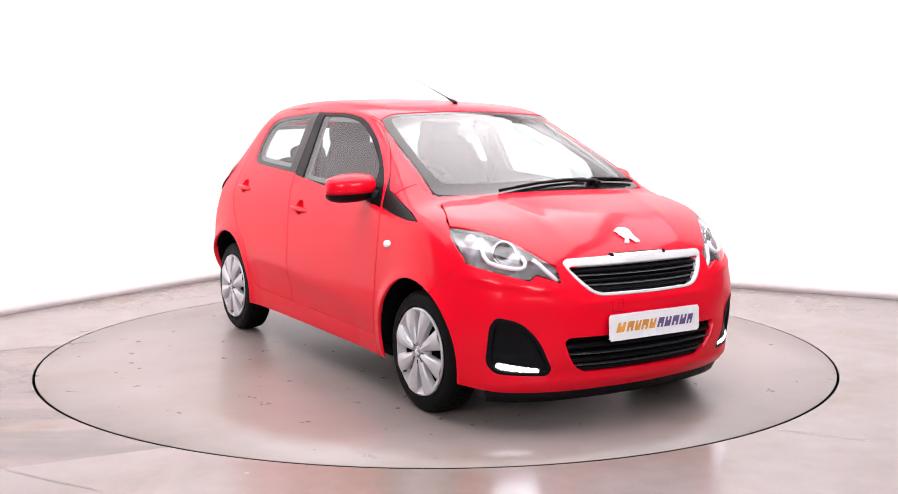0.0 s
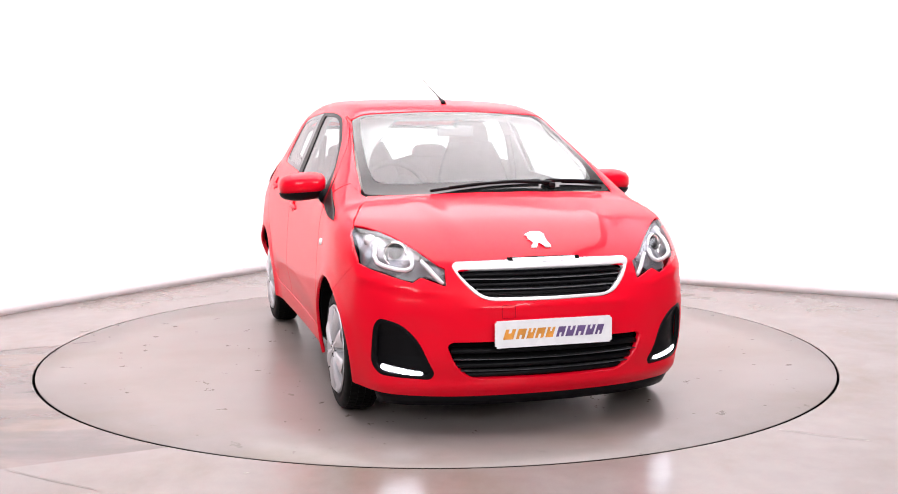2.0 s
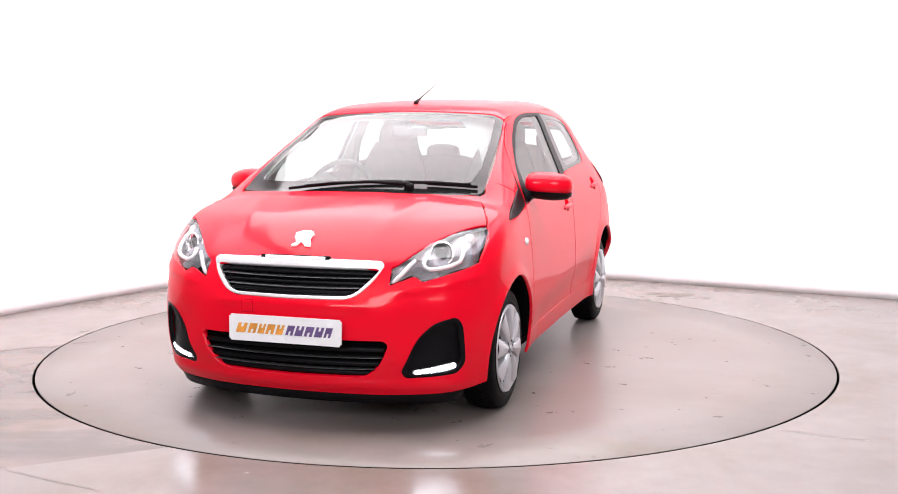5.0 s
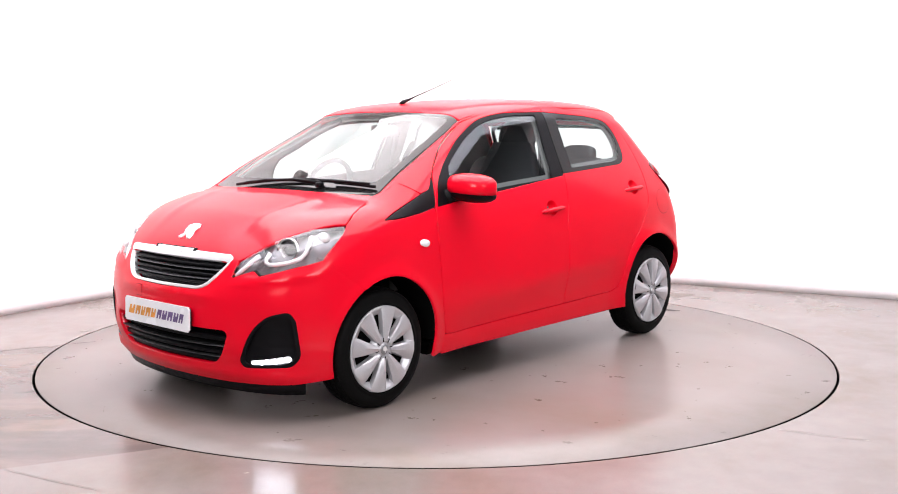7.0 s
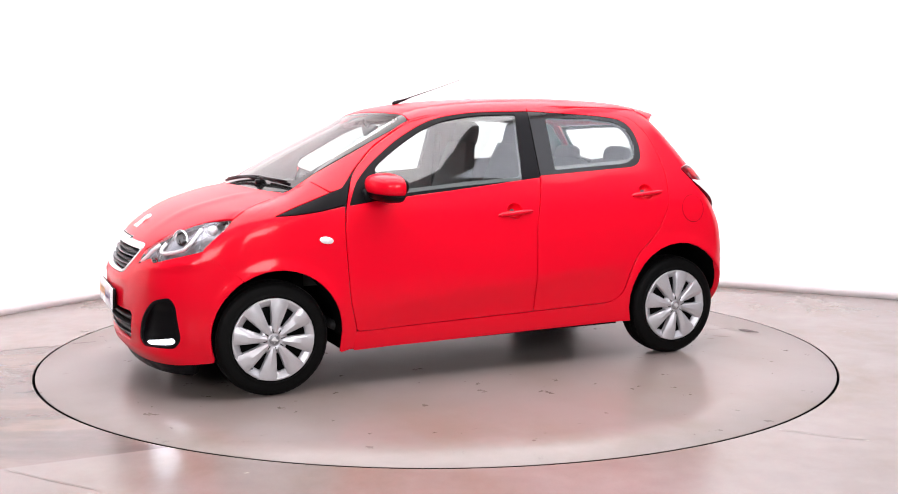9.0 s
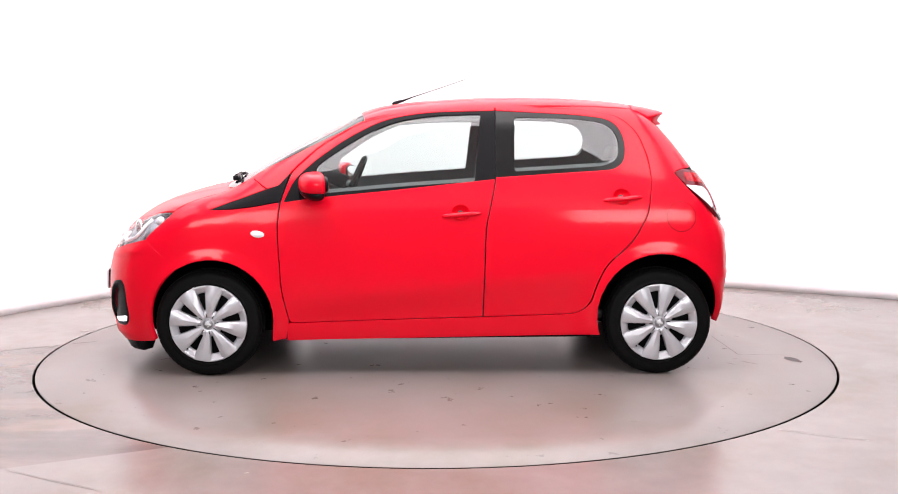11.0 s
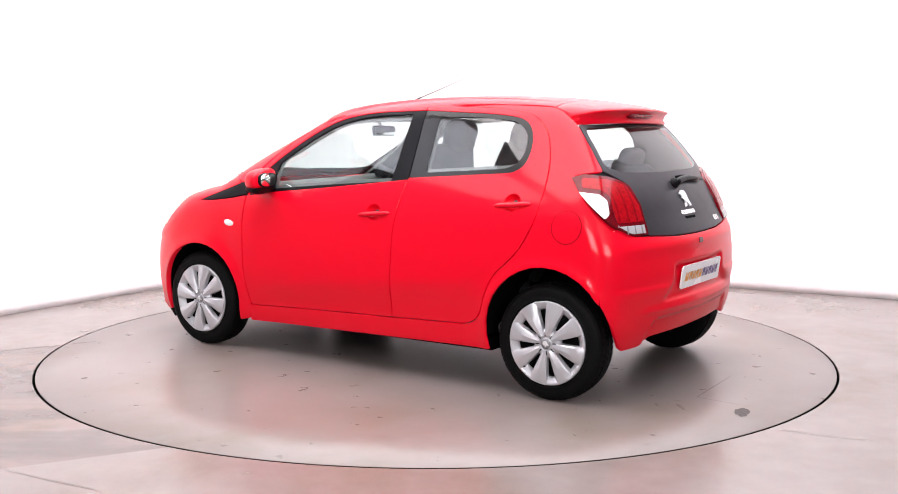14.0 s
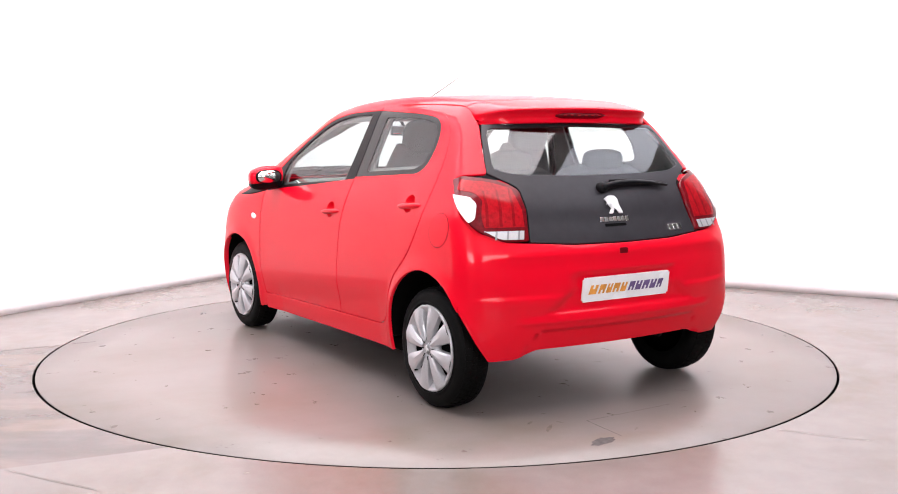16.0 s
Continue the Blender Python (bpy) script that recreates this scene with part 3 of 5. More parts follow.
front_doors = pair("front_door", SIDE, F_DOOR, RED, TWO, holes=[F_OPEN, scoop(F_HAND)], lift=lips, r=0.05, gap=0.0032)
rear_doors = pair("rear_door", SIDE, R_DOOR, RED, TWO, holes=[R_OPEN, scoop(R_HAND)], lift=lips, r=0.05, gap=0.0032)
pair("window_frame", SIDE, F_OPEN, BLACK, front_doors, holes=[F_GLASS], lift=-0.004, gap=0, r=0.02, step=0.02, label="satin black window surround")
pair("window_frame", SIDE, R_OPEN, FRIT, rear_doors, holes=[R_GLASS], lift=-0.004, gap=0, r=0.02, step=0.02, label="black band round the rear side window")
for o in pair("window", SIDE, F_GLASS, PANE, front_doors, lift=-0.009, depth=0.004, gap=-0.004, step=0.05, label="clear side window") + pair("window", SIDE, R_GLASS, PANE, rear_doors, lift=-0.007, depth=0.004, gap=-0.004, step=0.05, label="clear rear side window"):
    o.visible_shadow = False


# door handles: a bar over a round scoop
def handle(door, x, z, right):
    s = -1 if right else 1
    panel("handle_recess", SIDE, scoop((x, z)), RED, door, lift=lambda u, v: lips(u, v) - 0.0015 - 0.036 * np.clip(1 - ((u - x) / 0.047) ** 2 - ((v - z) / 0.042) ** 2, 0, 1) ** 0.7, step=0.007, gap=-0.002, depth=0.0, right=right)
    us = np.linspace(x + 0.098, x - 0.108, 15)
    base = on_form(SIDE, [(u, z - 0.0085 + 0.08 * (x - u)) for u in us])
    rings = []
    for i, p in enumerate(base):
        k = i / (len(base) - 1)
        h = 0.013 * math.sqrt(max(0.04, 1 - (2 * k - 1) ** 6))
        off = 0.020 + 0.012 * math.sin(math.pi * k)
        rings.append([(p[0], s * (p[1] - 0.012 + off * (0.5 + 0.5 * math.cos(a)) * 1.0), p[2] + h * math.sin(a)) for a in np.linspace(0, 2 * math.pi, 12, endpoint=False)])
    loft("handle", rings, RED, door)


for i in (0, 1):
    handle(front_doors[i], *F_HAND, i)
    handle(rear_doors[i], *R_HAND, i)
# fuel flap on the left only, round, behind the rear door
flap = [(-1.269 + 0.074 * math.cos(a), 0.830 + 0.075 * math.sin(a), 0.03) for a in np.linspace(0, 2 * math.pi, 20, endpoint=False)]
seam = [(-1.269 + 0.0765 * math.cos(a), 0.830 + 0.0775 * math.sin(a), 0.03) for a in np.linspace(0, 2 * math.pi, 20, endpoint=False)]
panel("flap_seam", SIDE, seam, DARK, car, lift=0.0006, gap=0, depth=0, step=0.02)
panel("fuel_flap", SIDE, flap, RED, car, lift=0.0016, gap=0, depth=0.001, step=0.02, label="round red fuel flap")
# side repeaters
for i in (0, 1):
    rp = [(0.903 + 0.034 * math.cos(a), 0.745 + 0.017 * math.sin(a) + 0.004 * math.cos(a), 0.01) for a in np.linspace(0, 2 * math.pi, 14, endpoint=False)]
    panel("side_repeater", SIDE, rp, CLEAR_WHITE, fenders[i], lift=lambda u, v: 0.003 + 0.007 * np.clip(1 - ((u - 0.903) / 0.034) ** 2 - ((v - 0.745) / 0.02) ** 2, 0, 1), step=0.006, gap=0, depth=0.008, right=bool(i), label="clear oval side repeater lamp")

# hood, windscreen, roof (x, y from above)
HOOD = [(1.742, 0.0, 0), (1.732, 0.20, 0.1), (1.712, 0.40, 0.02), (1.672, 0.470), (1.572, 0.548), (1.454, 0.641), (1.338, 0.738, 0.01), (1.205, 0.680), (1.068, 0.618, 0.01), (1.118, 0.45), (1.150, 0.25)]
HOOD = HOOD + [(1.162, 0.0, 0)] + [(p[0], -p[1], *p[2:]) for p in reversed(HOOD[1:])]


def hood_lines(u, v):
    a = np.abs(v)
    ridge = np.abs(a - (0.36 + 0.22 * (1.45 - u)))
    return 0.005 * np.exp(-(ridge / 0.05) ** 2) * np.clip((1.72 - u) / 0.2, 0, 1) * np.clip((u - 1.10) / 0.15, 0, 1)


hood = panel("hood", ABOVE, HOOD, RED, car, lift=hood_lines, r=0.08, step=0.026, gap=0.0012, label="smooth red bonnet")
SCREEN = [(1.160, 0.0, 0), (1.146, 0.25), (1.112, 0.46), (1.045, 0.628, 0.03), (0.90, 0.614), (0.60, 0.582), (0.372, 0.546, 0.02), (0.398, 0.30), (0.412, 0.0, 0)]
CLEAR = [(1.062, 0.0, 0), (1.050, 0.25), (1.020, 0.45), (0.975, 0.562, 0.03), (0.85, 0.568), (0.60, 0.544), (0.405, 0.510, 0.03), (0.428, 0.28), (0.440, 0.0, 0)]
mirror_y = lambda o: o + [(p[0], -p[1], *p[2:]) for p in reversed(o) if p[1] > 0]
SCREEN, CLEAR = mirror_y(SCREEN), mirror_y(CLEAR)
screen = panel("windscreen_band", ABOVE, SCREEN, FRIT, car, holes=[CLEAR], lift=-0.004, gap=0.001, r=0.06, step=0.025, depth=0.005, label="black band round the windscreen")
pane = panel("windscreen", ABOVE, CLEAR, PANE, car, lift=-0.0045, gap=-0.004, r=0.06, step=0.06, depth=0.004, label="clear sloping windscreen")
pane.visible_shadow = False
ROOF = mirror_y([(0.410, 0.0, 0), (0.396, 0.30), (0.368, 0.550, 0.01), (0.20, 0.548), (-0.30, 0.550), (-0.80, 0.533), (-1.055, 0.512, 0.01), (-1.048, 0.30), (-1.045, 0.0, 0)])
roof = panel("roof", ABOVE, ROOF, RED, car, gap=0.001, r=0.06, step=0.045)

# ---- front end (angle from straight ahead, z) ----
LAMP = [(27.2, 0.634, 0.006), (28.6, 0.690), (31.7, 0.726), (39.4, 0.792), (49.3, 0.838), (58.9, 0.852, 0.015), (58.6, 0.827, 0.01), (52.3, 0.712, 0.02), (43.6, 0.680), (35.6, 0.648, 0.006), (33.9, 0.672, 0.01)]
GRILLE = [(0, 0.572, 0), (16.0, 0.575, 0.03), (19.2, 0.592, 0.03), (23.4, 0.650, 0.05), (26.6, 0.712, 0.015), (25.8, 0.729, 0.01), (0, 0.736, 0)]
MESH_HOLE = [(0, 0.583, 0), (16.2, 0.585, 0.02), (18.8, 0.600, 0.02), (22.7, 0.652, 0.03), (25.2, 0.692, 0.010), (24.4, 0.700, 0.008), (0, 0.702, 0)]
INTAKE = [(0, 0.405, 0), (25.7, 0.405, 0.01), (26.9, 0.388, 0.015), (24.8, 0.292, 0.05), (21.4, 0.241, 0.04), (0, 0.238, 0)]
FOG = [(43.5, 0.499, 0.02), (38.0, 0.478, 0.03), (33.6, 0.410, 0.05), (29.9, 0.270, 0.02), (31.2, 0.240, 0.015), (44.0, 0.252, 0.02), (46.4, 0.295, 0.03), (45.2, 0.462, 0.02)]
BUMPER = [(0, 0.160, 0), (25.6, 0.160), (44.0, 0.168), (51.5, 0.180, 0.01), (54.6, 0.188, 0.005)] + round_of(arch(F_ARCH, -18, 59, 12) + [(1.345, 0.6005), (1.385, 0.628), (1.423, 0.6545), (1.455, 0.685), (1.485, 0.7135)]) + [(49.0, 0.699), (43.6, 0.679), (35.6, 0.646, 0.005), (33.9, 0.668, 0.01), (27.4, 0.631, 0.01), (28.2, 0.70), (28.9, 0.722, 0), (27.2, 0.728, 0), (26.9, 0.712, 0.01), (23.6, 0.648, 0.05), (19.3, 0.588, 0.03), (16.0, 0.571, 0.03), (0, 0.568, 0)]
mirror_u = lambda o: o + [(-p[0], *p[1:]) for p in reversed(o) if p[0] != 0]


def bumper_relief(u, v):
    """A chin ridge under the intake, hollows round the lamp pockets, a shelf under the grille."""
    a = np.abs(u)
    chin = 0.014 * np.exp(-((v - 0.205) / 0.030) ** 2) * np.clip((52 - a) / 8, 0, 1)
    hollow = -0.012 * np.exp(-(((a - 35) / 7) ** 2 + ((v - 0.44) / 0.09) ** 2))
    shelf = 0.008 * np.exp(-((v - 0.545) / 0.022) ** 2) * np.clip((24 - a) / 6, 0, 1)
    brow = 0.008 * np.exp(-((v - 0.625 - 0.0022 * (a - 35)) / 0.022) ** 2) * np.clip((a - 26) / 6, 0, 1) * np.clip((60 - a) / 10, 0, 1)
    ends = np.clip((56 - a) / 8, 0, 1)
    return (chin + hollow + shelf + brow) * ends + lip_round(from_front, u, v)


bumper = panel("front_bumper", FRONT, mirror_u(BUMPER), RED, car, holes=[mirror_u(INTAKE), FOG, [(-p[0], *p[1:]) for p in FOG]], lift=bumper_relief, r=0.03, step=0.024, depth=0.03, gap=0.0015, label="red front bumper")
cap = panel("tow_cover_seam", FRONT, [(-13.4, 0.500), (-9.9, 0.500), (-9.9, 0.555), (-13.4, 0.555)], DARK, bumper, lift=lambda u, v: bumper_relief(u, v) + 0.0004, depth=0, gap=0, r=0.008, step=0.02)
panel("tow_cover", FRONT, [(-13.4, 0.500), (-9.9, 0.500), (-9.9, 0.555), (-13.4, 0.555)], RED, bumper, lift=lambda u, v: bumper_relief(u, v) + 0.001, depth=0.001, gap=0.0016, r=0.008, step=0.02, label="small red towing-eye cover")
# grille
grille = panel("grille", FRONT, mirror_u([(0, 0.566, 0), (17, 0.568), (25, 0.65), (28, 0.73, 0.01), (0, 0.735, 0)]), DARK, car, lift=-0.045, depth=0, gap=0, step=0.04, label="dark radiator grille")
panel("chrome_surround", FRONT, mirror_u(GRILLE), CHROME_PAINT, grille, holes=[mirror_u(MESH_HOLE)], lift=lambda u, v: 0.004 + 0.007 * np.clip((v - 0.69) / 0.03, 0, 1), depth=0.035, gap=0.001, r=0.02, step=0.014, label="bright chrome grille surround")
panel("inner_wall", FRONT, mirror_u([(0, 0.58, 0), (16.5, 0.582, 0.02), (22.6, 0.650, 0.03), (24.6, 0.69, 0.01), (0, 0.703, 0)]), BLACK, grille, lift=-0.032, depth=0, gap=0, step=0.04)


def slat(z, half, parent, thick, lift, mat, label, sag=0.0):
    """A horizontal bar across an opening, thick enough to cast a shadow."""
    us = np.linspace(-half, half, 41)
    p = on_form(FRONT, [(u, z - sag * (1 - (u / half) ** 2)) for u in us], lift)
    rings = []
    for q, u in zip(p, us):
        d = np.array([math.cos(radians(u)), math.sin(radians(u)), 0])
        prof = [(0.0, -0.6), (0.004, -0.3), (0.004, 0.3), (0.0, 0.6), (-0.025, 1.0), (-0.03, 0), (-0.025, -1.0)]
        rings.append([q + d * a + np.array([0, 0, b * thick]) for a, b in prof])
    return loft("slat", rings, mat, parent, label)


for z, half in ((0.676, 24.0), (0.637, 21.6), (0.603, 18.6)):
    slat(z - 0.004, half, grille, 0.011, -0.016, BLACK, "black grille bar")
for z, half in ((0.657, 23.0), (0.617, 20.0)):
    slat(z, half, grille, 0.0028, -0.010, EDGE, "thin grey bright edge of a bar", 0.003)
# clear badge strip on the bonnet edge
us = np.linspace(-9.8, 9.8, 21)
strip = on_form(FRONT, [(u, 0.736) for u in us], 0.004)
rings = []
for q, u in zip(strip, us):
    k = 1 - 0.25 * abs(u / 9.8) ** 4
    rings.append([q + np.array([a, 0, b]) for a, b in ((0.012, -0.020 * k), (0.016, -0.010), (0.012, 0.002), (-0.004, 0.006), (-0.006, -0.018))])
loft("badge_strip", rings, CLEAR_WHITE, grille, "clear plastic badge strip")
for i in range(7):
    u0 = -6.2 + 1.8 * i
    panel("badge_bar", FRONT, [(u0, 0.7235), (u0 + 1.1, 0.7235), (u0 + 1.1, 0.7295), (u0, 0.7295)], SILVER, grille, lift=0.0215, depth=0.002, gap=0, r=0.001, step=0.02)
# no hollow here: a raised near-black panel paints the recess's shade
panel("badge_recess_shade", FRONT, mirror_u([(0, 0.729, 0), (11.0, 0.729, 0.004), (11.4, 0.742, 0.004), (0, 0.744, 0)]), DARK, grille, lift=0.0116, depth=0.004, gap=0, r=0.004, step=0.02, label="near-black panel behind the badge strip, painting the shade of a recess")
# lower intake
intake = panel("intake", FRONT, mirror_u([(0, 0.41, 0), (26, 0.41), (27.5, 0.39), (25, 0.28), (21.5, 0.235), (0, 0.232, 0)]), DARK, car, lift=-0.05, depth=0, gap=0, step=0.04, label="black lower air intake")
for z, half in ((0.362, 26.2), (0.300, 25.2), (0.258, 22.8)):
    slat(z, half, intake, 0.016, -0.022, BLACK, "black intake bar")
for z, half in ((0.330, 25.6), (0.279, 24.2)):
    slat(z, half, intake, 0.0026, -0.012, EDGE, "thin grey edge of a bar", 0.004)
# fog pockets with running lights
for i in (0, 1):
    pocket = panel("lamp_pocket", FRONT, FOG, BLACK, car, lift=lambda u, v: -0.016 - 0.016 * np.clip((v - 0.28) / 0.06, 0, 1) * np.clip((0.47 - v) / 0.04, 0, 1), depth=0.0, gap=-0.004, step=0.014, right=bool(i), label="black plastic lamp pocket in the bumper")
    panel("pocket_rim", FRONT, FOG, BLACK, pocket, holes=[[(p[0] + (38 - p[0]) * 0.13, p[1] + (0.37 - p[1]) * 0.10, 0.03) for p in FOG]], lift=-0.003, depth=0.02, gap=0.001, step=0.012, right=bool(i))
    drl = [(33.0, 0.272, 0.01), (43.6, 0.300, 0.01), (43.9, 0.276, 0.01), (33.6, 0.249, 0.01)]
    lamp = panel("running_light", FRONT, drl, CLEAR_WHITE, pocket, lift=-0.0145, depth=0.004, gap=-0.002, step=0.012, right=bool(i), label="lit daytime running light bar")
    for k in range(6):
        c = 34.3 + 1.72 * k
        zc = 0.262 + 0.00262 * (c - 33.3)
        ring = [(c + 0.84 * math.cos(a), zc + 0.0105 * math.sin(a), 0.003) for a in np.linspace(0, 2 * math.pi, 10, endpoint=False)]
        panel("led", FRONT, ring, LED, lamp, lift=-0.0125, depth=0.002, gap=0, step=0.01, right=bool(i))
# black lip under the bumper
lip = []
for u in np.linspace(-47, 47, 41):
    q = on_form(FRONT, [(u, 0.172)], 0.004)[0]
    d = np.array([math.cos(radians(u)), math.sin(radians(u)), 0])
    lip.append([q + d * a + np.array([0, 0, b]) for a, b in ((-0.03, 0.02), (-0.012, -0.008), (-0.035, -0.055), (-0.09, -0.050), (-0.12, 0.02))])
loft("front_lip", lip, BLACK, car, "black plastic lip under the bumper")
# headlights: housing, reflector parts, projector, clear cover
for i in (0, 1):
    s = -1 if i else 1
    housing = panel("headlight", FRONT, LAMP, LAMP_GREY, car, lift=lambda u, v: -0.030 - 0.012 * np.sin(u * 0.6), depth=0.0, gap=-0.004, step=0.012, right=bool(i), label="headlight with a clear cover and bright reflectors")
    panel("lamp_edge", FRONT, LAMP, BLACK, housing, holes=[[(p[0] + (42 - p[0]) * 0.014, p[1] + (0.74 - p[1]) * 0.026, 0.012) for p in LAMP]], lift=-0.003, depth=0.025, gap=0.001, r=0.012, step=0.01, right=bool(i), label="dark edge of the headlight")
    # the lit-looking U of the light guide
    u_path = [(49.2, 0.808), (48.6, 0.775), (47.6, 0.742), (46.2, 0.718), (43.5, 0.704), (40.5, 0.695), (38.2, 0.692), (37.0, 0.700), (36.9, 0.716), (37.8, 0.738)]
    g = on_form(FRONT, u_path, -0.012) * [1, s, 1]
    tube("light_guide", g, 0.0095, CLEAR_WHITE, housing, "white light guide", 8)
    g = on_form(FRONT, [(34.9, 0.728), (33.0, 0.706), (31.0, 0.676), (29.2, 0.652), (28.4, 0.642)], -0.010) * [1, s, 1]
    tube("light_guide", g, [0.009, 0.010, 0.010, 0.009, 0.006], CLEAR_WHITE, housing, "white light guide by the grille", 8)
    c = on_form(FRONT, [(42.8, 0.752)], -0.032)[0] * [1, s, 1]
    d = np.array([0.80, 0.45 * s, 0.12])
    d /= np.linalg.norm(d)
    m = Matrix.Translation(c) @ Vector(d).to_track_quat("Y", "Z").to_matrix().to_4x4()
    for nm, prof, mt, lb in (("reflector", [(0.052, 0.012), (0.050, 0.020), (0.043, 0.016), (0.036, -0.006)], CHROME, "chrome reflector ring"),
                             ("projector", [(0.0001, 0.026), (0.012, 0.024), (0.022, 0.018), (0.031, 0.006), (0.034, -0.008)], GLOSS, "glass projector lens")):
        v, f = lathe(prof, 32)
        ob = link(nm, v, f, mt, housing, lb)
        ob.matrix_basis = m
    c = on_form(FRONT, [(52.6, 0.800)], -0.026)[0] * [1, s, 1]
    v, f = lathe([(0.0001, 0.012), (0.014, 0.010), (0.024, 0.002), (0.030, -0.012)], 24)
    ob = link("indicator", v, f, SILVER, housing, "silver indicator bowl")
    ob.matrix_basis = Matrix.Translation(c) @ Vector((0.6, 0.75 * s, 0.2)).to_track_quat("Y", "Z").to_matrix().to_4x4()
    fin = on_form(FRONT, [(40.5, 0.786), (46.5, 0.812), (52, 0.828), (57, 0.840)], -0.016) * [1, s, 1]
    tube("lamp_fin", fin, [0.006, 0.010, 0.010, 0.005], LAMP_DARK, housing, "grey bezel", 8)
    cover = panel("lamp_cover", FRONT, LAMP, LENS, housing, lift=0.001, depth=0.004, gap=0.001, r=0.012, step=0.03, right=bool(i), label="clear lamp cover")
    cover.visible_shadow = False


# ---- plates: plain white with a block of orange and a block of purple shapes ----
def plate(name, m, parent):
    bm = bmesh.new()
    bmesh.ops.create_cube(bm, size=1, matrix=Matrix.Diagonal((0.522, 0.008, 0.112, 1)))
    bmesh.ops.bevel(bm, geom=[e for e in bm.edges if abs((e.verts[0].co - e.verts[1].co).y) > 1e-4], offset=0.008, segments=3, affect="EDGES")
    ob = part(name, bm, PLATE, parent, "white show plate printed in orange and purple", flat=True)
    ob.matrix_basis = m
    x = -0.222
    widths = [0.056, 0.046, 0.038, 0.046, 0.042, 0.042, 0.044, 0.046, 0.044, 0.038]
    for k, w in enumerate(widths):
        h, lean = 0.021, 0.007
        z0 = 0.0
        bw = w * 0.80
        v = [(x - lean, -0.0052, z0 - h), (x + bw - lean, -0.0052, z0 - h), (x + bw + lean, -0.0052, z0 + h), (x + lean, -0.0052, z0 + h)]
        # an open block: two uprights and a bar, so that white shows between
        def quad(a, b, c, d):
            l = lambda p, q: tuple(v[0][j] + (v[1][j] - v[0][j]) * p + (v[3][j] - v[0][j]) * q for j in range(3))
            return [l(a, c), l(b, c), l(b, d), l(a, d)]
        pieces = [quad(0, 0.36, 0, 1), quad(0.64, 1, 0, 1), quad(0.36, 0.64, 0.40, 1) if k % 2 else quad(0.36, 0.64, 0, 0.60)]
        vs = [p for q in pieces for p in q]
        link("print_bar", vs, [(4 * j, 4 * j + 1, 4 * j + 2, 4 * j + 3) for j in range(3)], ORANGE if k < 5 else PURPLE, ob, flat=True)
        x += w + (0.006 if k == 4 else 0)
    return ob


front_plate = plate("number_plate", pose(1.841, 0.003, 0.439, 0, 0, 90) @ pose(0, 0, 0, -2, 0, 0), car)
slab("plate_holder", pose(1.828, 0.003, 0.439, 0, 0, 90), (0.50, 0.02, 0.10), BLACK, car, "black plate holder")
rear_plate = plate("number_plate", pose(-1.614, 0.002, 0.560, 0, 0, -90) @ pose(0, 0, 0, 7, 0, 0), car)


# ---- badges: plain bright shapes ----
def badge(name, shape, m, parent, k=1.0, deep=0.006):
    P = soft(shape, 0.05)
    n = len(P)
    v = [(p[0] * k, 0, p[1] * k) for p in P] + [(p[0] * k * 0.94, -deep, p[1] * k * 0.94) for p in P]
    bm = bmesh.new()
    vs = [bm.verts.new(q) for q in v]
    for j in range(n):
        bm.faces.new([vs[j], vs[(j + 1) % n], vs[n + (j + 1) % n], vs[n + j]])
    bm.faces.new(vs[n:])
    bmesh.ops.triangulate(bm, faces=[f for f in bm.faces if len(f.verts) > 4])
    bmesh.ops.recalc_face_normals(bm, faces=bm.faces)
    ob = part(name, bm, CHROME_PAINT, parent, "plain bright metal emblem", flat=True)
    ob.matrix_basis = m
    return ob


EMBLEM = [(-0.5, 0.30), (-0.15, 0.5), (0.25, 0.48), (0.42, 0.25), (0.28, 0.0), (0.42, -0.2), (0.5, -0.5), (0.22, -0.5), (0.12, -0.15), (0.0, -0.2), (-0.15, -0.5), (-0.42, -0.5), (-0.12, -0.12), (-0.05, 0.08), (-0.45, 0.0), (-0.25, 0.15)]


def facing(p, n):
    """A pose at p whose -y axis looks along n, z as upright as can be."""
    y = -Vector(n).normalized()
    x = y.cross(Vector((0, 0, 1))).normalized()
    m = Matrix((x, y, x.cross(y))).transposed().to_4x4()
    m.translation = p
    return m


q = on_form(ABOVE, [(1.642, 0.0)], 0.001)
badge("emblem", EMBLEM, facing(Vector(q[0]), slope(q)[0]), hood, 0.105)
# windscreen wipers, resting at the glass foot
def wiper(name, lay, arm, blade, parent, label):
    w = tube(name, on_form(lay, arm, 0.020), [0.010, 0.0085, 0.007, 0.006][:len(arm)], BLACK, parent, label)
    tube("blade", on_form(lay, blade, 0.010), 0.0075, BLACK, w)
    q = on_form(lay, [arm[0]], 0.010)[0]
    slab("pivot", pose(*q), (0.035, 0.035, 0.028), BLACK, w, "", 0.008)
    return w


wiper("wiper", ABOVE, [(1.085, 0.27), (1.075, 0.34), (1.055, 0.45), (1.03, 0.57)], [(1.040, 0.26), (1.060, 0.20), (1.062, 0.36), (1.040, 0.50), (1.022, 0.60)][2:] , car, "black windscreen wiper")
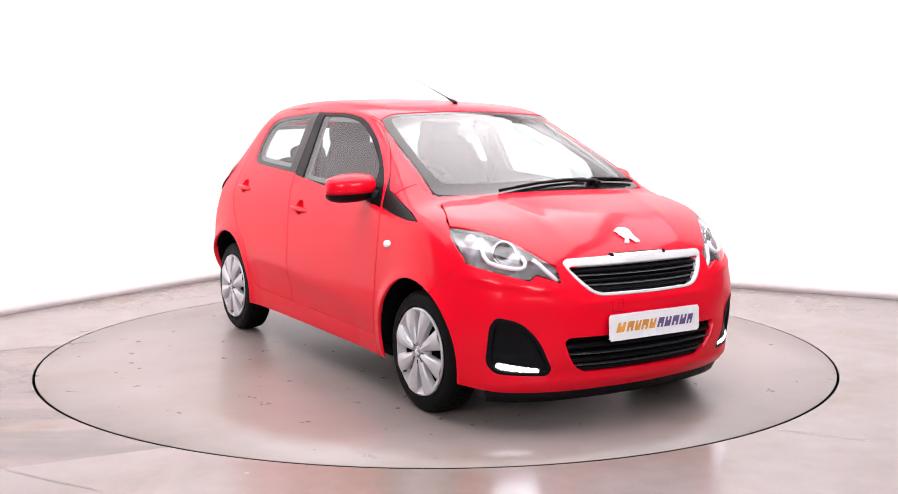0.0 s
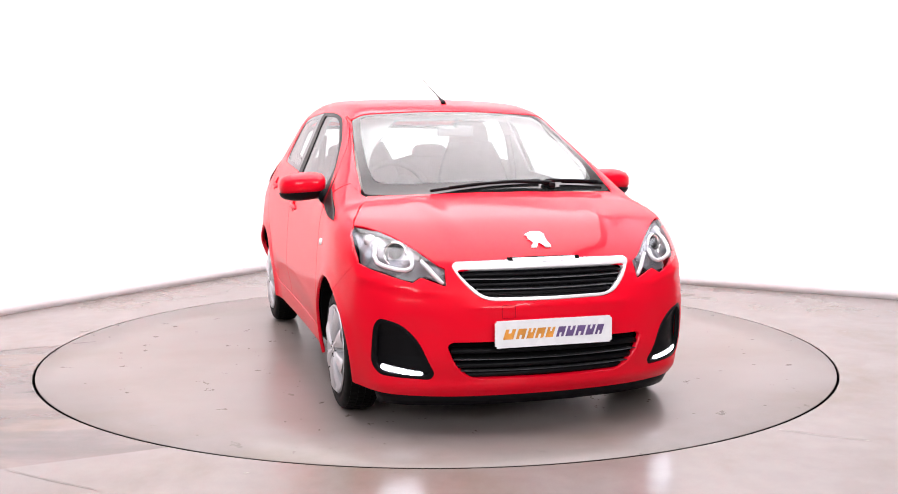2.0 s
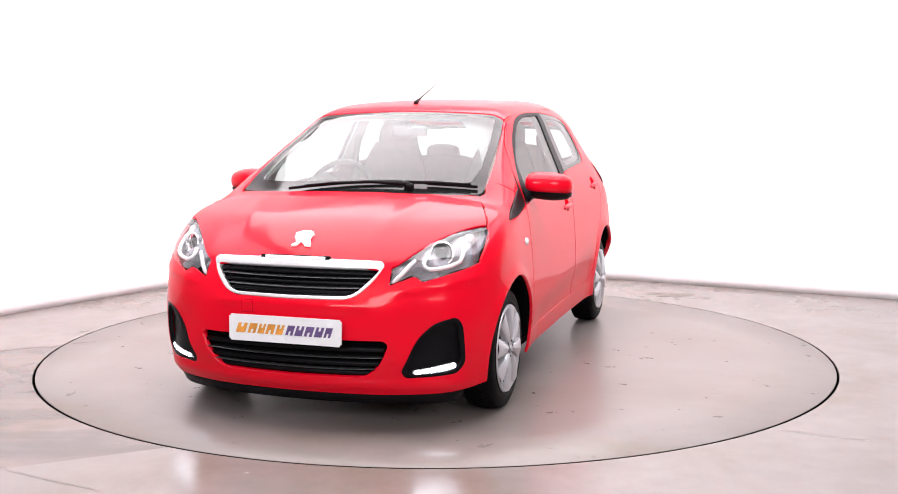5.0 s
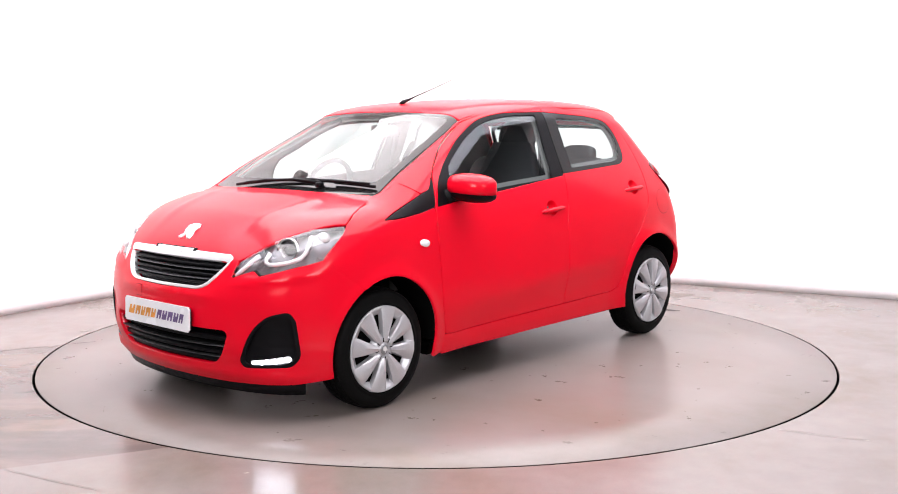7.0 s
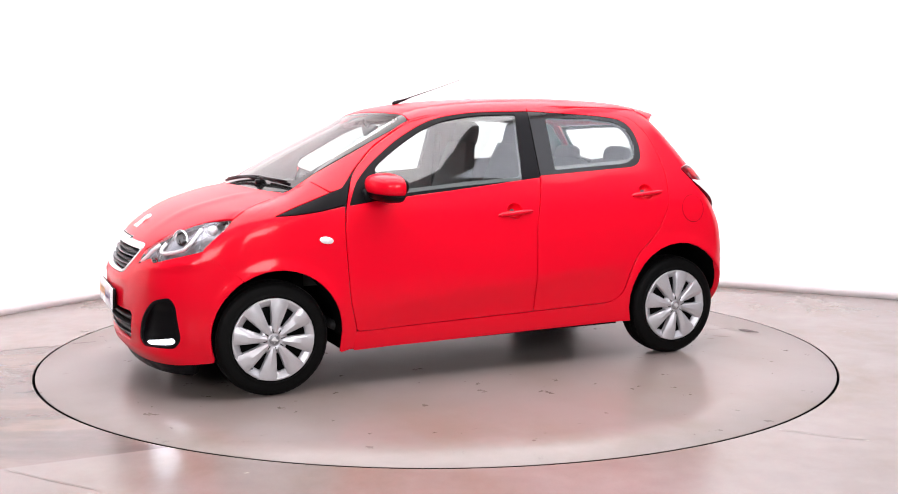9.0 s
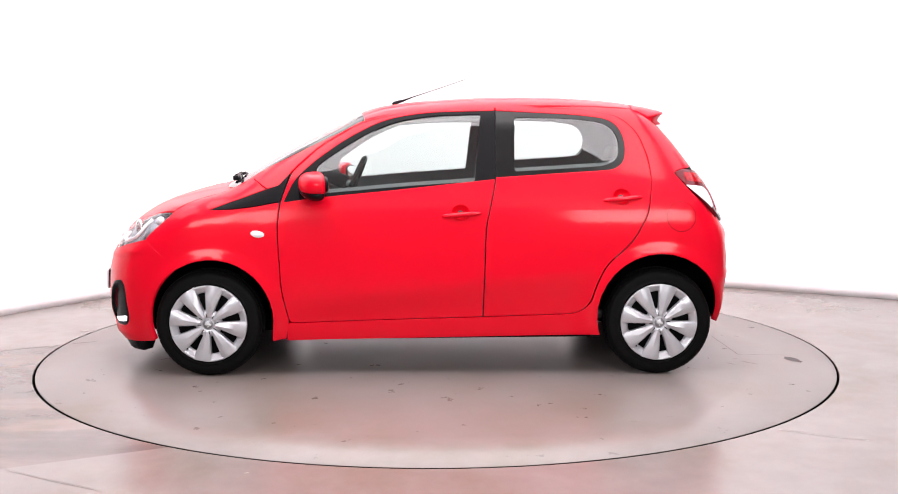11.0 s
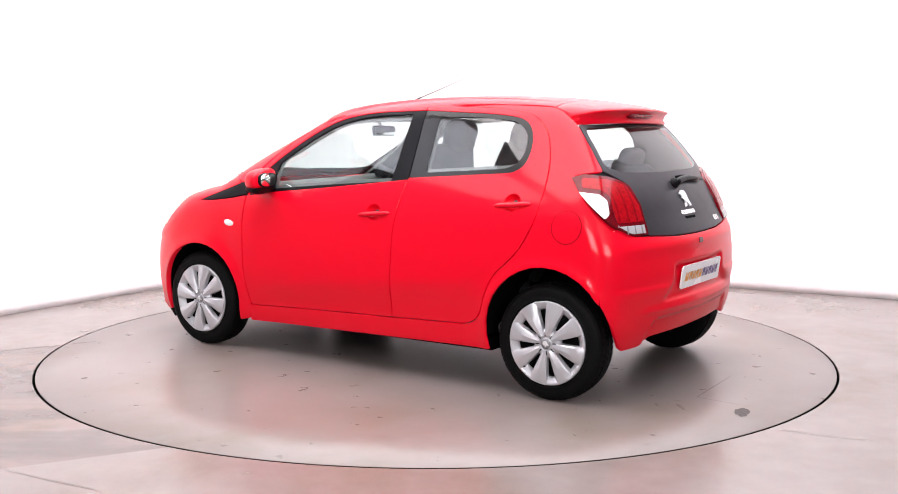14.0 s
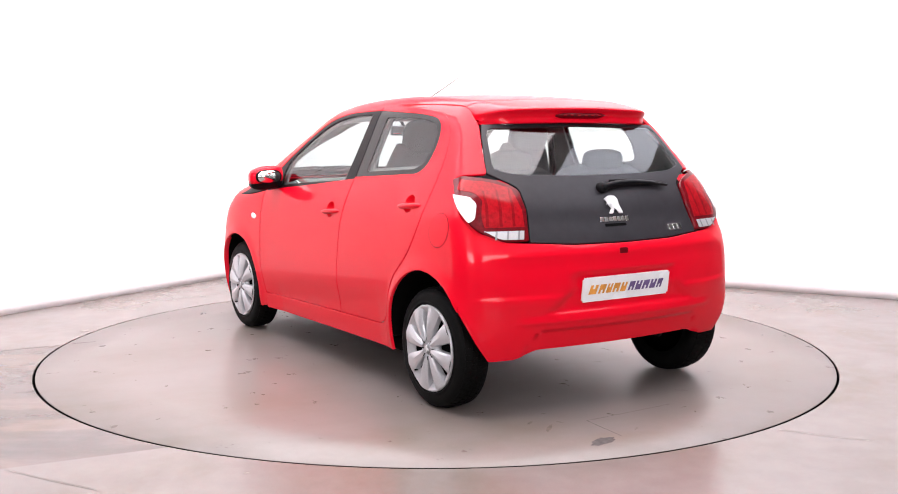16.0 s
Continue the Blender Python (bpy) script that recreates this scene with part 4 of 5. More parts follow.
wiper("wiper", ABOVE, [(1.10, 0.29), (1.105, 0.10), (1.122, -0.10), (1.138, -0.24)], [(1.068, 0.24), (1.085, 0.08), (1.105, -0.08), (1.122, -0.24), (1.130, -0.33)], car, "black windscreen wiper")
# aerial
base = on_form(ABOVE, [(0.205, 0.0)], 0.0)[0]
aerial = tube("aerial", [base + [0.03, 0, -0.004], base + [0.02, 0, 0.006], base + [0.0, 0, 0.014], base + [-0.035, 0, 0.024], base + [-0.08, 0, 0.041]], [0.014, 0.013, 0.010, 0.006, 0.004], BLACK, car, "thin black roof aerial")
tube("mast", [base + [-0.08, 0, 0.041], base + [-0.24, 0, 0.093], base + [-0.395, 0, 0.146]], [0.0030, 0.0022, 0.0017], BLACK, aerial)

# ---- rear end (angle from straight back, z) ----
GATE = [(0, 0.766, 0), (23.0, 0.769), (37.9, 0.784, 0.01), (39.1, 0.925), (42.1, 1.011, 0.02), (45.0, 1.033, 0.02)] + round_of([(-1.353, 1.082), (-1.275, 1.189), (-1.186, 1.299)], True) + [(30.0, 1.305), (0, 1.309, 0)]
GLASS_SIDE = [(p[0] - 2.0, p[1]) for p in round_of([(-1.340, 1.100), (-1.275, 1.189), (-1.200, 1.280)], True)]
VIEW = [(0, 1.066, 0), (30.0, 1.068), (44.0, 1.076, 0.03), (*GLASS_SIDE[0], 0.03), GLASS_SIDE[1], (*GLASS_SIDE[2], 0.03), (30.0, 1.292), (0, 1.295, 0)]
gate = panel("tailgate", REAR, mirror_u(GATE), GATE_BLACK, car, holes=[mirror_u(VIEW)], lift=0.0, r=0.03, step=0.03, gap=0.002, label="satin black tailgate panel")
rear_pane = panel("rear_window", REAR, mirror_u(VIEW), PANE, gate, lift=-0.002, gap=-0.004, r=0.03, step=0.05, depth=0.003, label="clear rear window")
rear_pane.visible_shadow = False
TAIL_LAMP = [(64.4, 1.055, 0.01), (60.3, 1.073, 0.01), (51.0, 1.060, 0.05), (45.3, 1.033, 0.03), (42.3, 1.010, 0.02), (39.4, 0.925), (38.2, 0.790, 0.008), (45.3, 0.792, 0.03), (50.9, 0.830, 0.03), (54.3, 0.866, 0.03), (59.6, 0.951, 0.03)]
WHITE_EYE = [(62.2, 0.994, 0.01), (55.6, 0.984, 0.012), (53.2, 0.955, 0.015), (52.9, 0.888, 0.015), (54.6, 0.870, 0.01), (58.6, 0.930, 0.02)]
REVERSE = [(50.6, 0.838, 0.004), (39.7, 0.838, 0.004), (39.6, 0.797, 0.004), (46.0, 0.799, 0.02)]


def lamp_bulge(u, v):
    return 0.004 + 0.012 * np.clip(1 - ((u - 48) / 16) ** 2 - ((v - 0.93) / 0.18) ** 2, 0, 1) ** 0.5


for i in (0, 1):
    panel("lamp_seat", REAR, [(63.5, 1.050, 0.01), (46, 1.050, 0.01), (46, 0.800, 0.01), (50, 0.780, 0.01), (56.5, 0.780, 0.01), (59.5, 0.930, 0.01)], RED, car, lift=-0.012, r=0.01, step=0.03, depth=0, gap=0, right=bool(i), label="red body shell behind the light")
    lamp = panel("tail_light", REAR, TAIL_LAMP, DEEP_RED, car, lift=lamp_bulge, r=0.02, step=0.014, depth=0.02, right=bool(i), label="red tail light with white lenses")
    panel("red_lens", REAR, [(61.0, 1.058, 0.01), (52, 1.049, 0.03), (44.5, 1.018, 0.02), (40.6, 0.925), (39.6, 0.850, 0.006), (50.6, 0.850, 0.01), (51.7, 0.90, 0.01), (52.2, 0.968, 0.01), (54.8, 0.999, 0.015), (61.0, 1.010, 0.01)], RED_LENS, lamp, lift=lambda u, v: lamp_bulge(u, v) + 0.002, r=0.01, step=0.014, depth=0.003, right=bool(i))
    for k in range(3):
        u0 = 42.6 + 3.5 * k
        claw = [(u0 + 3.2, 1.018 - 0.004 * k, 0.004), (u0 + 2.75, 1.018 - 0.004 * k, 0.004), (u0 + 0.6, 0.94, 0.02), (u0 - 0.2, 0.856, 0.003), (u0 + 0.5, 0.856, 0.003), (u0 + 1.3, 0.94, 0.02)]
        panel("light_claw", REAR, claw, CLAW, lamp, lift=lambda u, v: lamp_bulge(u, v) + 0.0032, r=0.004, step=0.01, depth=0.001, gap=0, right=bool(i))
    panel("side_lens", REAR, WHITE_EYE, CLEAR_WHITE, lamp, lift=lambda u, v: lamp_bulge(u, v) + 0.003, r=0.01, step=0.012, depth=0.003, right=bool(i), label="white lens on the light's flank")
    panel("reversing_lens", REAR, REVERSE, SILVER, lamp, lift=lambda u, v: lamp_bulge(u, v) + 0.002, r=0.004, step=0.012, depth=0.003, right=bool(i), label="clear reversing lens")
    for k in range(3):
        u0 = 41.0 + 3.0 * k
        panel("lens_rib", REAR, [(u0, 0.800), (u0 + 0.5, 0.800), (u0 + 0.5, 0.836), (u0, 0.836)], SILVER_DARK, lamp, lift=lambda u, v: lamp_bulge(u, v) + 0.0035, r=0.001, step=0.02, depth=0.001, gap=0, right=bool(i))

REAR_BUMPER = [(0, 0.300, 0), (36.0, 0.300), (39.0, 0.282, 0.01), (42.5, 0.264, 0.01), (48.5, 0.262, 0.01)] + round_of(arch(R_ARCH, 189, 148, 9), True) + [(56.2, 0.60), (54.2, 0.72), (52.3, 0.815, 0.01), (50.9, 0.826, 0.02), (45.3, 0.787, 0.02), (38.0, 0.779), (23.0, 0.764), (0, 0.761, 0)]


def rear_relief(u, v):
    a = np.abs(u)
    step = lambda x: np.clip(x, 0, 1) * np.clip(x, 0, 1) * (3 - 2 * np.clip(x, 0, 1))
    edge = 26.0 + 9 * np.clip((0.56 - v) / 0.1, 0, 1)
    well = step((edge - a) / 5.0) * step((v - 0.462) / 0.02) * step((0.640 - v) / 0.016)
    arc = 0.392 - 0.10 * np.clip((a - 33) / 7, 0, 1) ** 2
    low = step((arc - v) / 0.012) * step((41 - a) / 2.0)
    crease = 0.006 * step((0.548 - v) / 0.012) * step((v - 0.44) / 0.09) * step((a - 24) / 8) * step((56 - a) / 10)
    roll = 0.010 * np.exp(-((v - 0.735) / 0.035) ** 2) * step((53 - a) / 12)
    ridge = 0.008 * np.exp(-((v - 0.432) / 0.016) ** 2) * step((44 - a) / 6)
    return -0.018 * well - 0.015 * low + crease + roll + ridge + lip_round(from_rear, u, v)


rear_bumper = panel("rear_bumper", REAR, mirror_u(REAR_BUMPER), RED, car, lift=rear_relief, r=0.03, step=0.018, depth=0.03, gap=0.0012, label="red rear bumper with a recessed plate well")
panel("gate_button", REAR, [(0.2, 0.716), (3.8, 0.716), (3.8, 0.740), (0.2, 0.740)], DEEP_RED, rear_bumper, lift=lambda u, v: rear_relief(u, v) + 0.004, r=0.006, step=0.01, depth=0.004, gap=0, label="dark red tailgate catch")
# tailgate handle, bars for the name and the model, emblem
panel("gate_handle", REAR, [(-3.0, 0.790), (8.0, 0.790), (7.2, 0.842), (-3.2, 0.842)], BLACK, gate, lift=-0.006, r=0.008, step=0.02, depth=0.0, gap=0, label="black pull of the tailgate")
panel("handle_edge", REAR, [(-3.2, 0.836), (7.4, 0.836), (7.4, 0.846), (-3.2, 0.846)], DARK, gate, lift=0.003, r=0.003, step=0.02, depth=0.003, gap=0)
for k in range(7):
    u0 = -5.3 + 2.15 * k
    panel("name_bar", REAR, [(u0, 0.857), (u0 + 1.5, 0.857), (u0 + 1.5, 0.875), (u0, 0.875)], CHROME, gate, lift=0.003, r=0.002, step=0.02, depth=0.003, gap=0)
for k in range(3):
    u0 = -31.6 + 2.3 * k
    panel("model_bar", REAR, [(u0, 0.801), (u0 + 1.7, 0.801), (u0 + 1.7, 0.825), (u0, 0.825)], CHROME, gate, lift=0.003, r=0.002, step=0.02, depth=0.003, gap=0)
q = on_form(REAR, [(1.1, 0.930)], 0.002)
badge("emblem", EMBLEM, facing(Vector(q[0]), slope(q)[0]), gate, 0.092)
# rear wiper
arm = on_form(REAR, [(5.0, 1.005), (1.0, 1.014), (-6.0, 1.024), (-14.0, 1.026), (-24.0, 1.020), (-34.0, 1.008)], 0.020)
rw = tube("rear_wiper", arm, [0.016, 0.018, 0.016, 0.015, 0.012, 0.006], BLACK, gate, "black rear wiper")
tube("blade", on_form(REAR, [(-2.0, 1.035), (-14.0, 1.037), (-33.0, 1.018)], 0.010), 0.007, BLACK, rw)
v, f = lathe([(0.0001, 0.03), (0.018, 0.028), (0.026, 0.018), (0.028, 0.0)], 20)
ob = link("pivot", v, f, BLACK, rw)
ob.matrix_basis = Matrix.Translation(on_form(REAR, [(4.5, 1.004)], 0.0)[0]) @ Vector((-1, 0, 0.3)).to_track_quat("Y", "Z").to_matrix().to_4x4()

# roof spoiler with its high brake light
rings = []
for y in np.concatenate([[-0.520, -0.512], np.linspace(-0.49, 0.49, 25), [0.512, 0.520]]):
    e = np.clip((abs(y) - 0.40) / 0.12, 0, 1)
    tip = SPOILER_X + 0.24 * y * y + 0.085 * e ** 2
    root = -1.052
    z0 = float(on_form(ABOVE, [(root, y)], 0.0005)[0][2])
    zt = SPOILER_Z - 0.06 * y * y - 0.018 * e ** 2
    zb = 1.306 - 0.03 * y * y
    xs = np.linspace(root, tip, 7)
    k = np.linspace(0, 1, 7)
    top = [(x, y, z0 + (zt - z0) * a - 0.012 * a * (1 - a) * -1.6) for x, a in zip(xs, k)]
    low = [(tip - 0.003, y, zt - 0.006), (tip + 0.006, y, zt - 0.014), (tip + 0.026 * (1 - e), y, zt - 0.034), (tip + 0.028 * (1 - e), y, zb + 0.022), (tip + 0.010, y, zb + 0.006), (tip + 0.014, y, zb), (-1.205 + 0.10 * y * y, y, zb - 0.002), (-1.14, y, zb + 0.004)]
    rings.append(top + low)
spoiler = loft("spoiler", rings, RED, car, "red roof spoiler")
bl = []
for y in np.linspace(-0.145, 0.145, 13):
    tip = SPOILER_X + 0.24 * y * y
    h = 0.0115 * (1 - abs(y / 0.15) ** 8)
    c = (tip + 0.018, y, SPOILER_Z - 0.036)
    bl.append([(c[0] + a, y, c[2] + b) for a, b in ((-0.010, h), (-0.014, 0), (0.006, -h - 0.004), (0.04, 0))])
brake = loft("brake_light", bl, DEEP_RED, spoiler, "dark red high brake light")
for k in range(6):
    y = -0.105 + 0.042 * k
    slab("brake_led", pose(SPOILER_X + 0.24 * y * y + 0.004, y, SPOILER_Z - 0.036), (0.006, 0.018, 0.006), RED_LENS, brake, "", 0.002)
# exhaust and rear floor
tube("exhaust", [(-1.10, -0.43, 0.24), (-1.28, -0.46, 0.25), (-1.36, -0.46, 0.25)], 0.022, BLACK, car, "dark steel exhaust pipe", 16)
slab("fuel_tank", pose(-0.55, 0, 0.22), (0.7, 1.0, 0.12), DARK, car, "black underside", 0.04)
slab("engine_tray", pose(1.18, 0, 0.24), (0.75, 0.92, 0.14), DARK, car, "black underside", 0.04)
slab("rear_floor", pose(-1.2, 0, 0.34), (0.66, 1.0, 0.10), DARK, car, "black underside", 0.04)
for x in (-1.17, 1.17):
    tube("axle", [(x, -0.66, 0.285), (x, 0, 0.285), (x, 0.66, 0.285)], 0.035, DARK, car, "black axle")


# wheel wells
def well(a, s):
    x, z, rr = a
    n = 25
    ws = np.linspace(-0.10, math.pi + 0.10, n)
    edge = on_form(SIDE, [(x + (rr + 0.004) * math.cos(w), z + (rr + 0.004) * math.sin(w)) for w in ws], -0.012)
    rings = [[(p[0], s * p[1], p[2]) for p in edge]]
    for y, k in ((0.66, 1.02), (0.50, 1.02), (0.50, 0.2)):
        rings.append([(x + rr * k * math.cos(w), s * y, z + rr * k * math.sin(w)) for w in ws])
    verts = [p for r in rings for p in r]
    faces = [(i * n + j, i * n + j + 1, (i + 1) * n + j + 1, (i + 1) * n + j) for i in range(len(rings) - 1) for j in range(n - 1)]
    link("wheel_well", verts, faces, DARK, car, "black wheel-well lining")


for a in (F_ARCH, R_ARCH):
    for s in (1, -1):
        well(a, s)


# ---- wheels ----
def make_wheel(name):
    """A wheel about its own y axis, outer face towards +y, hub plane at y = 0."""
    wv, wf = lathe([(0.02, -0.02), (0.12, -0.025), (0.185, -0.02), (0.19, -0.10), (0.12, -0.12), (0.02, -0.12)], 40)
    wheel = link(name, wv, wf, DARK, car, "road wheel with an eight-spoke silver cover")
    R = 0.287
    prof = [(0.186, -0.150), (0.215, -0.158), (0.250, -0.158), (0.272, -0.148), (0.282, -0.130), (0.2865, -0.105), (R, -0.078), (0.2865, -0.050), (0.282, -0.022), (0.272, -0.006), (0.262, -0.001), (0.252, 0.002), (0.235, 0.004), (0.222, 0.0025), (0.2205, 0.0045), (0.216, 0.0045), (0.2145, 0.002), (0.205, -0.003), (0.196, -0.010), (0.188, -0.014)]
    tv, tf = lathe(prof, 96)
    tyre = link("tyre", tv, tf, RUBBER, wheel, "black road tyre")
    # tread blocks proud of the crown
    tb, fb = [], []
    nb = 60
    for y0, y1, ph in ((-0.140, -0.112, 0.0), (-0.106, -0.082, 0.5), (-0.076, -0.052, 0.0), (-0.046, -0.018, 0.5)):
        for i in range(nb):
            a0, a1 = 2 * math.pi * (i + ph) / nb, 2 * math.pi * (i + ph + 0.80) / nb
            k = len(tb)
            for r_in in (0, 1):
                for aa in (a0, a1):
                    for yy in (y0, y1):
                        edge = min(abs(yy + 0.150), abs(yy + 0.006))
                        rr = (0.2795 if edge < 0.016 else 0.2845 if edge < 0.045 else 0.2865) + (0.0035 if r_in else -0.004)
                        tb.append((rr * math.cos(aa), yy, rr * math.sin(aa)))
            fb += [tuple(k + j for j in q) for q in ((4, 5, 7, 6), (0, 4, 6, 2), (1, 3, 7, 5), (0, 1, 5, 4), (2, 6, 7, 3))]
    link("tread", tb, fb, RUBBER, tyre, flat=True)
    # the cover: outer ring, eight broad twisted spokes, hub
    cv, cf = lathe([(0.207, -0.012), (0.2065, 0.004), (0.203, 0.008), (0.197, 0.007), (0.190, 0.002), (0.178, -0.006), (0.167, -0.013), (0.163, -0.030)], 96)
    cover = link("wheel_cover", cv, cf, SILVER, wheel, "silver plastic wheel cover")
    dv, df = lathe([(0.02, -0.035), (0.186, -0.028)], 48)
    link("backplate", dv, df, DARK, cover)
    sp_v, sp_f = [], []
    rs = np.linspace(0.040, 0.202, 12)
    for r in rs:
        k = (r - 0.040) / 0.158
        wl = 0.013 + 0.042 * k ** 1.1
        wr = 0.014 + 0.030 * k
        y = 0.002 + 0.016 * math.sin(math.pi * min(1, 0.25 + 0.60 * k))
        sp_v += [(r, y - 0.030, -wr - 0.002), (r, y - 0.005, -wr), (r, y + 0.001, -wr * 0.75), (r, y + 0.006, wl * 0.10), (r, y - 0.001, wl * 0.75), (r, y - 0.008, wl), (r, y - 0.032, wl + 0.002)]
    n7 = 7
    sp_f = [(i * n7 + j, i * n7 + j + 1, (i + 1) * n7 + j + 1, (i + 1) * n7 + j) for i in range(len(rs) - 1) for j in range(n7 - 1)]
    bm = bmesh.new()
    vs = [bm.verts.new(p) for p in sp_v]
    for q in sp_f:
        bm.faces.new([vs[j] for j in q])
    bmesh.ops.recalc_face_normals(bm, faces=bm.faces)
    first = part("spoke", bm, SILVER, cover)
    if sum(p.normal.y for p in first.data.polygons) < 0:
        first.data.flip_normals()
    first.data.set_sharp_from_angle(angle=radians(24))
    for k in range(8):
        o = first if k == 0 else new("spoke", first.data)
        o.parent = cover
        o.matrix_basis = pose(0, 0, 0, 0, 45 * k + 3, 0)
    hv, hf = lathe([(0.0001, 0.012), (0.02, 0.0115), (0.027, 0.010), (0.030, 0.006), (0.034, 0.006), (0.044, 0.013), (0.052, 0.012), (0.060, 0.005), (0.070, 0.000), (0.073, -0.02)], 48)
    link("hub", hv, hf, SILVER, cover, "hub of the cover")
    cvv, cff = lathe([(0.0001, 0.016), (0.018, 0.0155), (0.025, 0.012), (0.026, 0.008)], 32)
    link("centre_cap", cvv, cff, SILVER_DARK, cover, "grey centre cap")
    badge("emblem", EMBLEM, pose(0, 0.0165, 0, 0, 0, 180), cover, 0.030, 0.002)
    for k in range(8):
        o = slab("hub_slot", pose(0.046 * math.cos(radians(45 * k + 25)), 0.0125, 0.046 * math.sin(radians(45 * k + 25)), 0, -(45 * k + 25), 0), (0.020, 0.004, 0.0045), DARK, cover, "", 0.001)
    tube("valve", [(0.172, -0.005, -0.05), (0.168, 0.012, -0.05)], 0.004, BLACK, cover, "", 8)
    for mesh in {o.data for o in wheel.children_recursive} | {wheel.data}:
        mesh.transform(Matrix.Diagonal((0.968, 1, 0.968, 1)))
    return wheel


wheel = make_wheel("wheel")
wheel.matrix_basis = pose(1.168, 0.790, 0.2785, 0, 33, 0)
for x, s, turn in ((-1.168, 1, 30), (1.168, -1, 25), (-1.168, -1, 63)):
    w = copy_thing(wheel, pose(x, s * 0.790, 0.2785, 0, turn, 0 if s > 0 else 180))


# ---- door mirrors ----
def door_mirror(s, door):
    rings_cap, rings_base = [], []
    ys = np.array([0.742, 0.755, 0.79, 0.83, 0.87, 0.905, 0.935, 0.952, 0.960])
    hs = np.array([0.034, 0.050, 0.058, 0.061, 0.061, 0.057, 0.049, 0.036, 0.016])
    ds = np.array([0.058, 0.076, 0.088, 0.093, 0.092, 0.085, 0.070, 0.050, 0.022])
    for y, h, d in zip(ys, hs, ds):
        k = (y - 0.742) / 0.218
        cx, cz = 0.615 - 0.050 * k, 1.008 - 0.016 * k
        ring = []
        for a in np.linspace(0, 2 * math.pi, 28, endpoint=False):
            c, q = math.cos(a), math.sin(a)
            x = d * (abs(c) ** 0.75) * (1 if c > 0 else -0.42)
            z = h * (abs(q) ** 0.8) * (1 if q > 0 else -1)
            ring.append((cx + math.copysign(abs(x), c), s * y, cz + z))
        rings_cap.append(ring)
    cap = loft("mirror_cap", rings_cap, RED, door, "red door mirror cap")
    lower = [[((x - (0.615 - 0.05 * (abs(y) - 0.742) / 0.218)) * 0.97 + (0.615 - 0.05 * (abs(y) - 0.742) / 0.218), y, min(0.992 - 0.016 * (abs(y) - 0.742) / 0.218, z) - 0.018) for x, y, z in ring] for ring in rings_cap]
    loft("mirror_foot", lower, BLACK, cap, "black underside of the mirror")
    arm = on_form(SIDE, [(0.69, 0.955)], -0.01)[0]
    tube("mirror_arm", [(arm[0], s * arm[1], 0.945), (0.655, s * 0.745, 0.952), (0.625, s * 0.79, 0.962)], [0.040, 0.032, 0.026], BLACK, cap, "black mirror arm", 14)
    # the glass on the rear face
    gl = []
    for a in np.linspace(0, 2 * math.pi, 28, endpoint=False):
        c, q = math.cos(a), math.sin(a)
        gl.append((s * (0.848 + 0.086 * math.copysign(abs(c) ** 0.7, c)), 1.000 + 0.040 * math.copysign(abs(q) ** 0.75, q)))
    gx = lambda y: 0.615 - 0.050 * (abs(y) - 0.742) / 0.218 - 0.045
    loft("mirror_bezel", [[(gx(y) + 0.02, y, z) for y, z in gl], [(gx(y), y, z) for y, z in gl], [(gx(y) + 0.001, s * 0.848 + (y - s * 0.848) * 0.9, 1 + (z - 1) * 0.86) for y, z in gl]], BLACK, cap, "black edge of the mirror")
    loft("mirror_glass", [[(gx(y) + 0.004, s * 0.848 + (y - s * 0.848) * 0.91, 1 + (z - 1) * 0.87) for y, z in gl], [(gx(y) - 0.0005, s * 0.848 + (y - s * 0.848) * 0.90, 1 + (z - 1) * 0.86) for y, z in gl]], MIRROR, cap, "mirror glass")


for i, s in enumerate((1, -1)):
    door_mirror(s, front_doors[i])

# ---- cabin ----
LINING = [(0.98, 0.99, 0.01), (0.62, 1.20), (0.40, 1.33), (0.10, 1.385), (-0.40, 1.40), (-0.95, 1.375), (-1.12, 1.30), (-1.25, 1.16), (-1.36, 1.02), (-1.42, 0.85), (-1.35, 0.66), (-0.80, 0.60), (-0.78, 0.30), (0.72, 0.30), (0.80, 0.62), (0.98, 0.70)]
hole = lambda o: [(p[0], p[1] + (0.018 if p[1] < 1.1 else -0.004), *p[2:]) for p in o]
pair("cabin_lining", SIDE, LINING, LINING_GREY, TWO, holes=[hole(F_GLASS), hole(R_GLASS)], lift=-0.035, depth=0.012, gap=0.002, r=0.03, step=0.05, label="grey pillar and door lining")
panel("roof_lining", ABOVE, mirror_y([(0.40, 0.0, 0), (0.385, 0.30), (0.36, 0.53, 0.02), (-0.30, 0.55), (-0.98, 0.52), (-1.02, 0.0, 0)]), LINER, car, lift=-0.04, depth=0.01, gap=0, step=0.08, label="light grey roof lining")
pair("pillar_lining", ABOVE, [(1.02, 0.585, 0.01), (0.60, 0.548), (0.385, 0.515, 0.01), (0.37, 0.572, 0.01), (0.60, 0.606), (0.95, 0.642, 0.01)], PILLAR, TWO, lift=-0.022, depth=0.008, gap=0, r=0.02, step=0.04, label="light grey lining of the screen pillar")
slab("cabin_floor", pose(-0.1, 0, 0.30), (1.9, 1.36, 0.05), TRIM, car, "dark carpeted floor", 0.02)
slab("boot_floor", pose(-1.2, 0, 0.62), (0.5, 1.1, 0.04), TRIM, car, "dark boot floor", 0.02)
